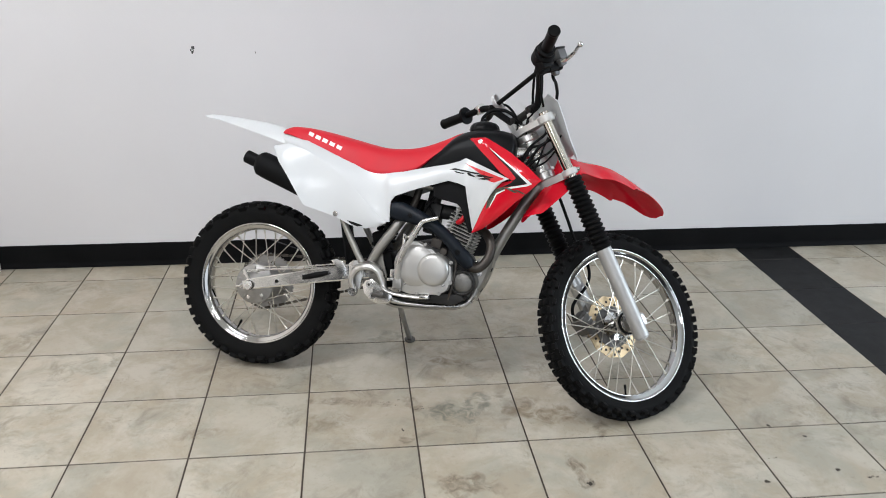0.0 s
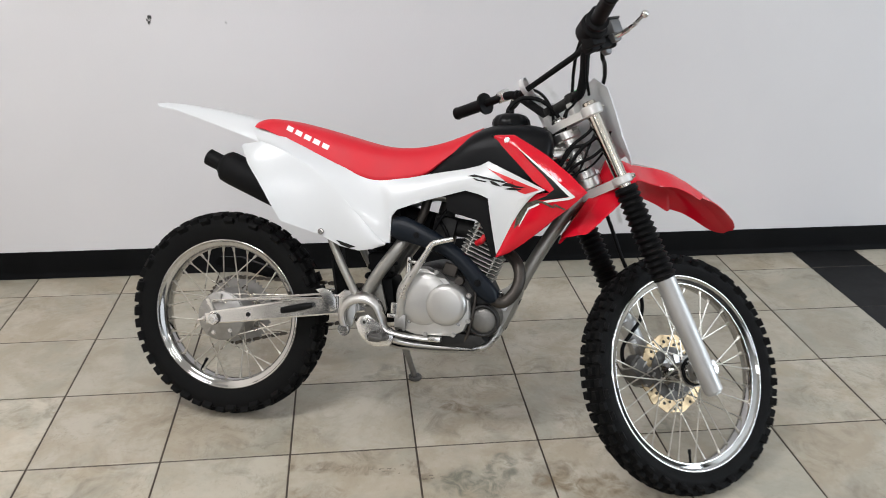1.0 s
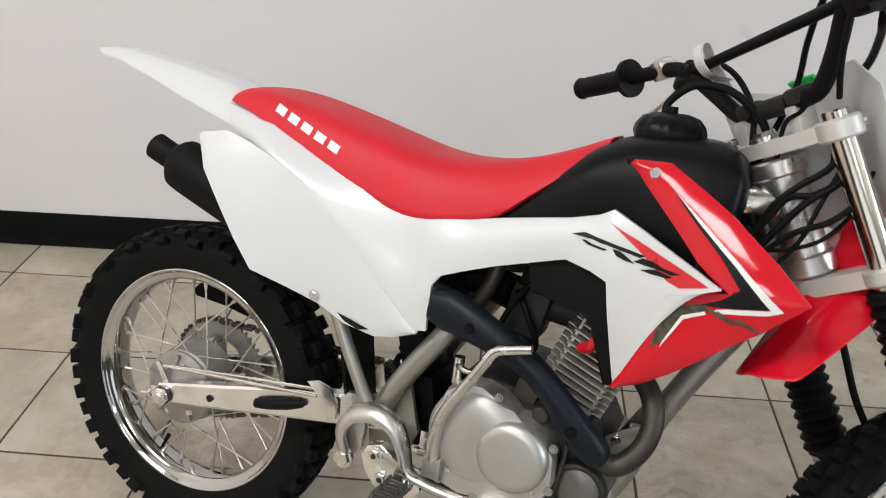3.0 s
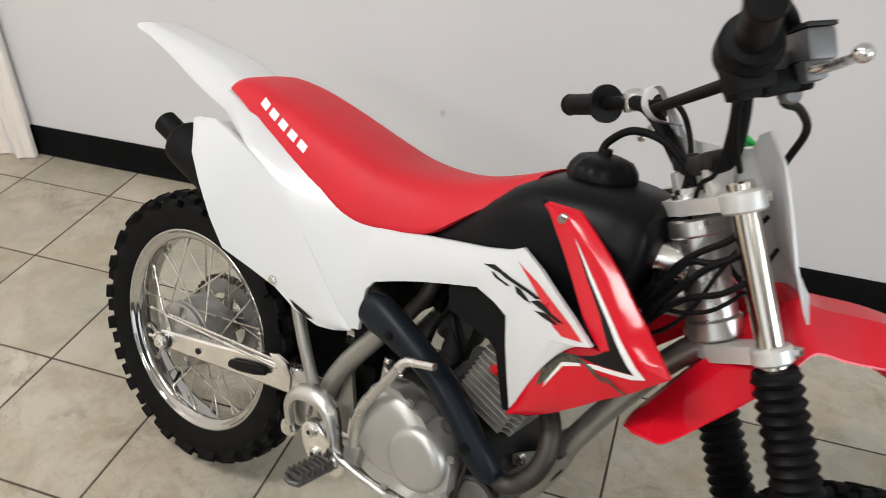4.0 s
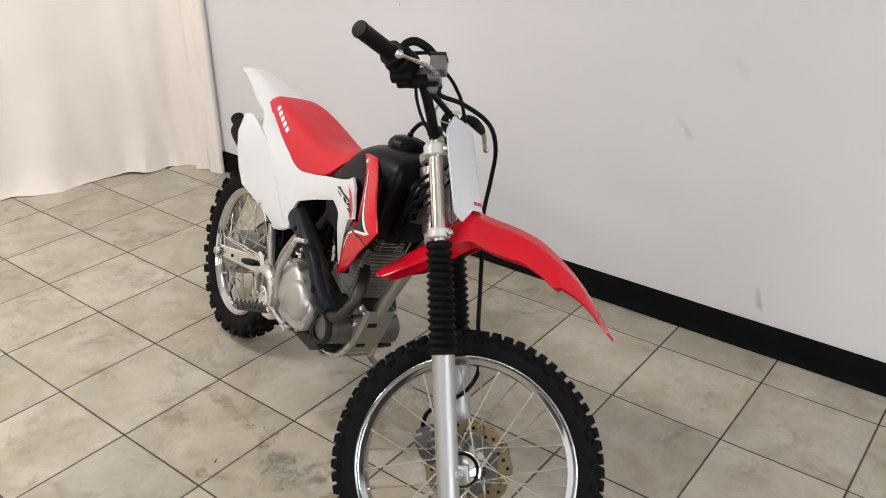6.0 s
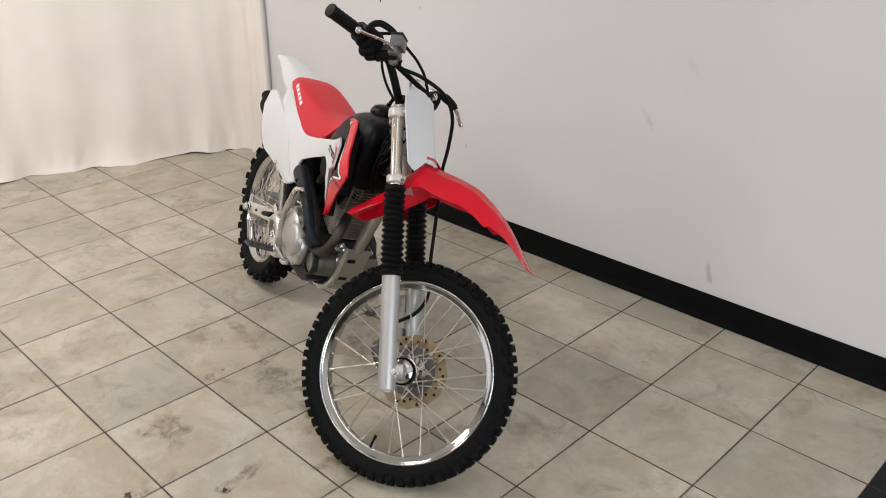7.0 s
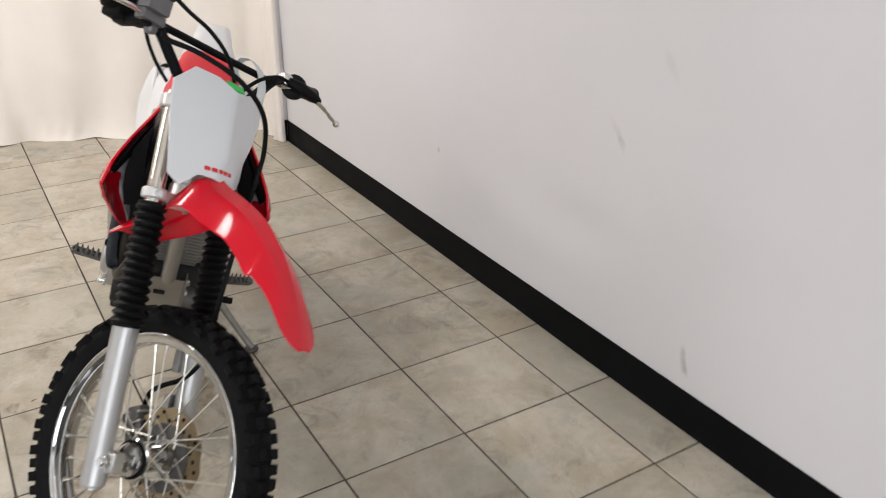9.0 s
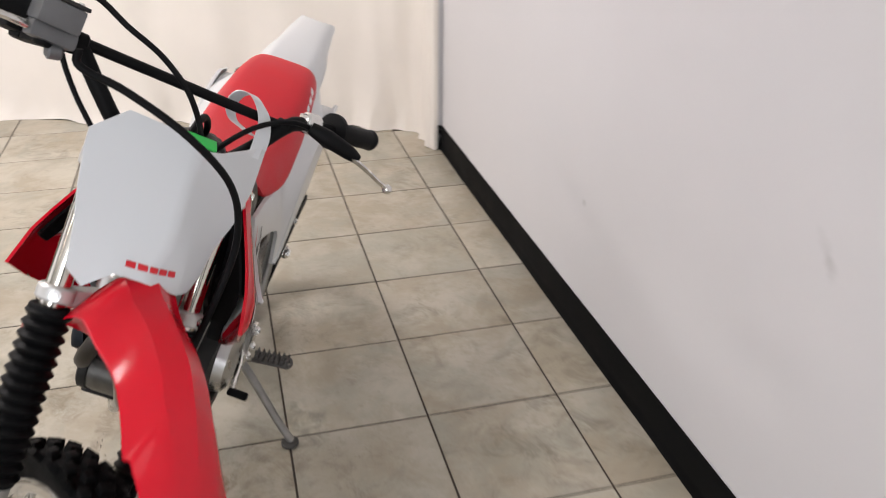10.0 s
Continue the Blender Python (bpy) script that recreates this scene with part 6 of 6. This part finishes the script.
tagged(other, "further rows of the same beige tiles", kind="stuff")
other = new("outer_strip", link_mesh("outer_strip", rest_dark, DARK_TILE))
other.parent = floor
tagged(other, "further stretch of the dark tile strip", kind="stuff")

patch("floor_stain", STAIN, (1.450, -1.870), (0.004, 0.004, 0.006), 6, "dark brown dirt spot on the tile", "floor", 11)
patch("floor_stain", STAIN, (0.95, -1.564), (0.003, 0.003, 0.004), 3, "small dark spot on the tile", "floor", 13)
patch("floor_stain", STAIN, (2.076, -1.643), (0.003, 0.002, 0.008), 4, "small dark spot on the tile joint", "floor", 14)
patch("floor_stain", STAIN, (1.945, -1.907), (0.003, 0.002, 0.009), 4, "small dark spot on the tile", "floor", 15)
patch("floor_stain", STAIN, (2.173, -1.874), (0.003, 0.002, 0.008), 4, "small brown spot on the tile", "floor", 16)
patch("floor_stain", STAIN, (1.29, -2.057), (0.006, 0.004, 0.005), 5, "small dark smear on the tile", "floor", 17)

patch("floor_stain", STAIN, (2.162, -1.705), (0.002, 0.002, 0.005), 3, "small brown spot on the tile", "floor", 22)
patch("floor_stain", STAIN, (2.249, -1.912), (0.008, 0.003, 0.005), 3, "small dark spot on the tile", "floor", 23, (1.5, 0.7))
patch("floor_stain", STAIN, (2.0, -1.81), (0.016, 0.008, 0.003), 4, "tiny dark specks by the tile joint", "floor", 24)
patch("floor_stain", STAIN_LIGHT, (0.368, -1.553), (0.020, 0.004, 0.006), 7, "hair-thin brown line on the tile", "floor", 25, (1.6, 0.18))
patch("floor_stain", STAIN, (0.90, -1.408), (0.028, 0.008, 0.006), 7, "thin dark streaks on the tile", "floor", 26, (1.5, 0.25))
patch("floor_stain", STAIN, (1.018, -1.447), (0.018, 0.005, 0.006), 4, "thin dark streak on the tile", "floor", 27, (1.6, 0.25))

# curtain: a hanging cloth with uneven folds, its hem brushing the floor
bm = mesh()
way = curve([(-0.712, -0.193, 0), (-0.7135, -0.212, 0), (-0.738, -0.2185, 0), (-0.80, -0.220, 0), (-0.93, -0.235, 0), (-1.06, -0.41, 0), (-1.17, -0.74, 0), (-1.27, -1.12, 0), (-1.36, -1.5, 0), (-1.6, -2.03, 0), (-1.95, -2.8, 0), (-2.4, -3.9, 0), (-2.9, -5.2, 0)], 60)
rnd = random.Random(8)
grid = []
for i, p in enumerate(way):
    q = way[min(i + 1, len(way) - 1)] - way[max(i - 1, 0)]
    out = Vector((q.y, -q.x, 0)).normalized() * -1
    s, lead = (i - 120) / 60, min(1, max(0, i - 120) / 60)
    fold = 0.018 * math.sin(2.1 * s + 1.1 * math.sin(0.7 * s)) + 0.013 * math.sin(5.1 * s + 0.8 + 0.6 * math.sin(1.3 * s)) + 0.003 * math.sin(11 * s + math.sin(2.3 * s))
    hem = 0.0015 + 0.010 * max(0, math.sin(2.3 * s + 0.4)) ** 6 + 0.004 * max(0, math.sin(5.3 * s + 2 * math.sin(1.7 * s))) ** 3
    line = []
    for k in range(33):
        t = k / 32
        z = hem + (2.98 - hem) * t ** 1.6
        damp = (0.8 + 0.4 * math.exp(-z / 0.5)) * lead
        wave = lead * (0.010 * math.sin(9 * s + 6 * z) + 0.005 * math.sin(17 * s - 9 * z)) * math.exp(-z / 0.22) + 0.003 * math.sin(4 * s + 3 * z) * lead + 0.030 * math.sin(4.6 * s + 0.7 * math.sin(1.9 * s)) * math.exp(-z / 0.16) * lead
        foot = lead * (0.016 + 0.010 * math.sin(3.1 * s + 1.4 * math.sin(2.2 * s))) * math.exp(-z / 0.035) + 0.004 * math.sin(26 * s + 40 * z + 3 * math.sin(3.7 * s)) * math.exp(-((z - 0.05) / 0.05) ** 2) * (0.5 + 0.5 * math.sin(2.9 * s)) * lead
        line.append(p + out * (fold * damp + wave + foot) + Vector((0, 0, z)))
    grid.append(line)
v = [[bm.verts.new(q) for q in line] for line in grid]
w = [[bm.verts.new(q + Vector((-0.003, 0.001, 0))) for q in line] for line in grid]
for i in range(len(v) - 1):
    for k in range(32):
        bm.faces.new((v[i][k], v[i + 1][k], v[i + 1][k + 1], v[i][k + 1]))
        bm.faces.new((w[i][k + 1], w[i + 1][k + 1], w[i + 1][k], w[i][k]))
    bm.faces.new((v[i][0], w[i][0], w[i + 1][0], v[i + 1][0]))
for a in (0, -1):
    for k in range(32):
        bm.faces.new((v[a][k], v[a][k + 1], w[a][k + 1], w[a][k]))
thing("curtain", bm, CLOTH, "cream cloth curtain hanging in soft folds to the floor", "curtain", sharp=80)
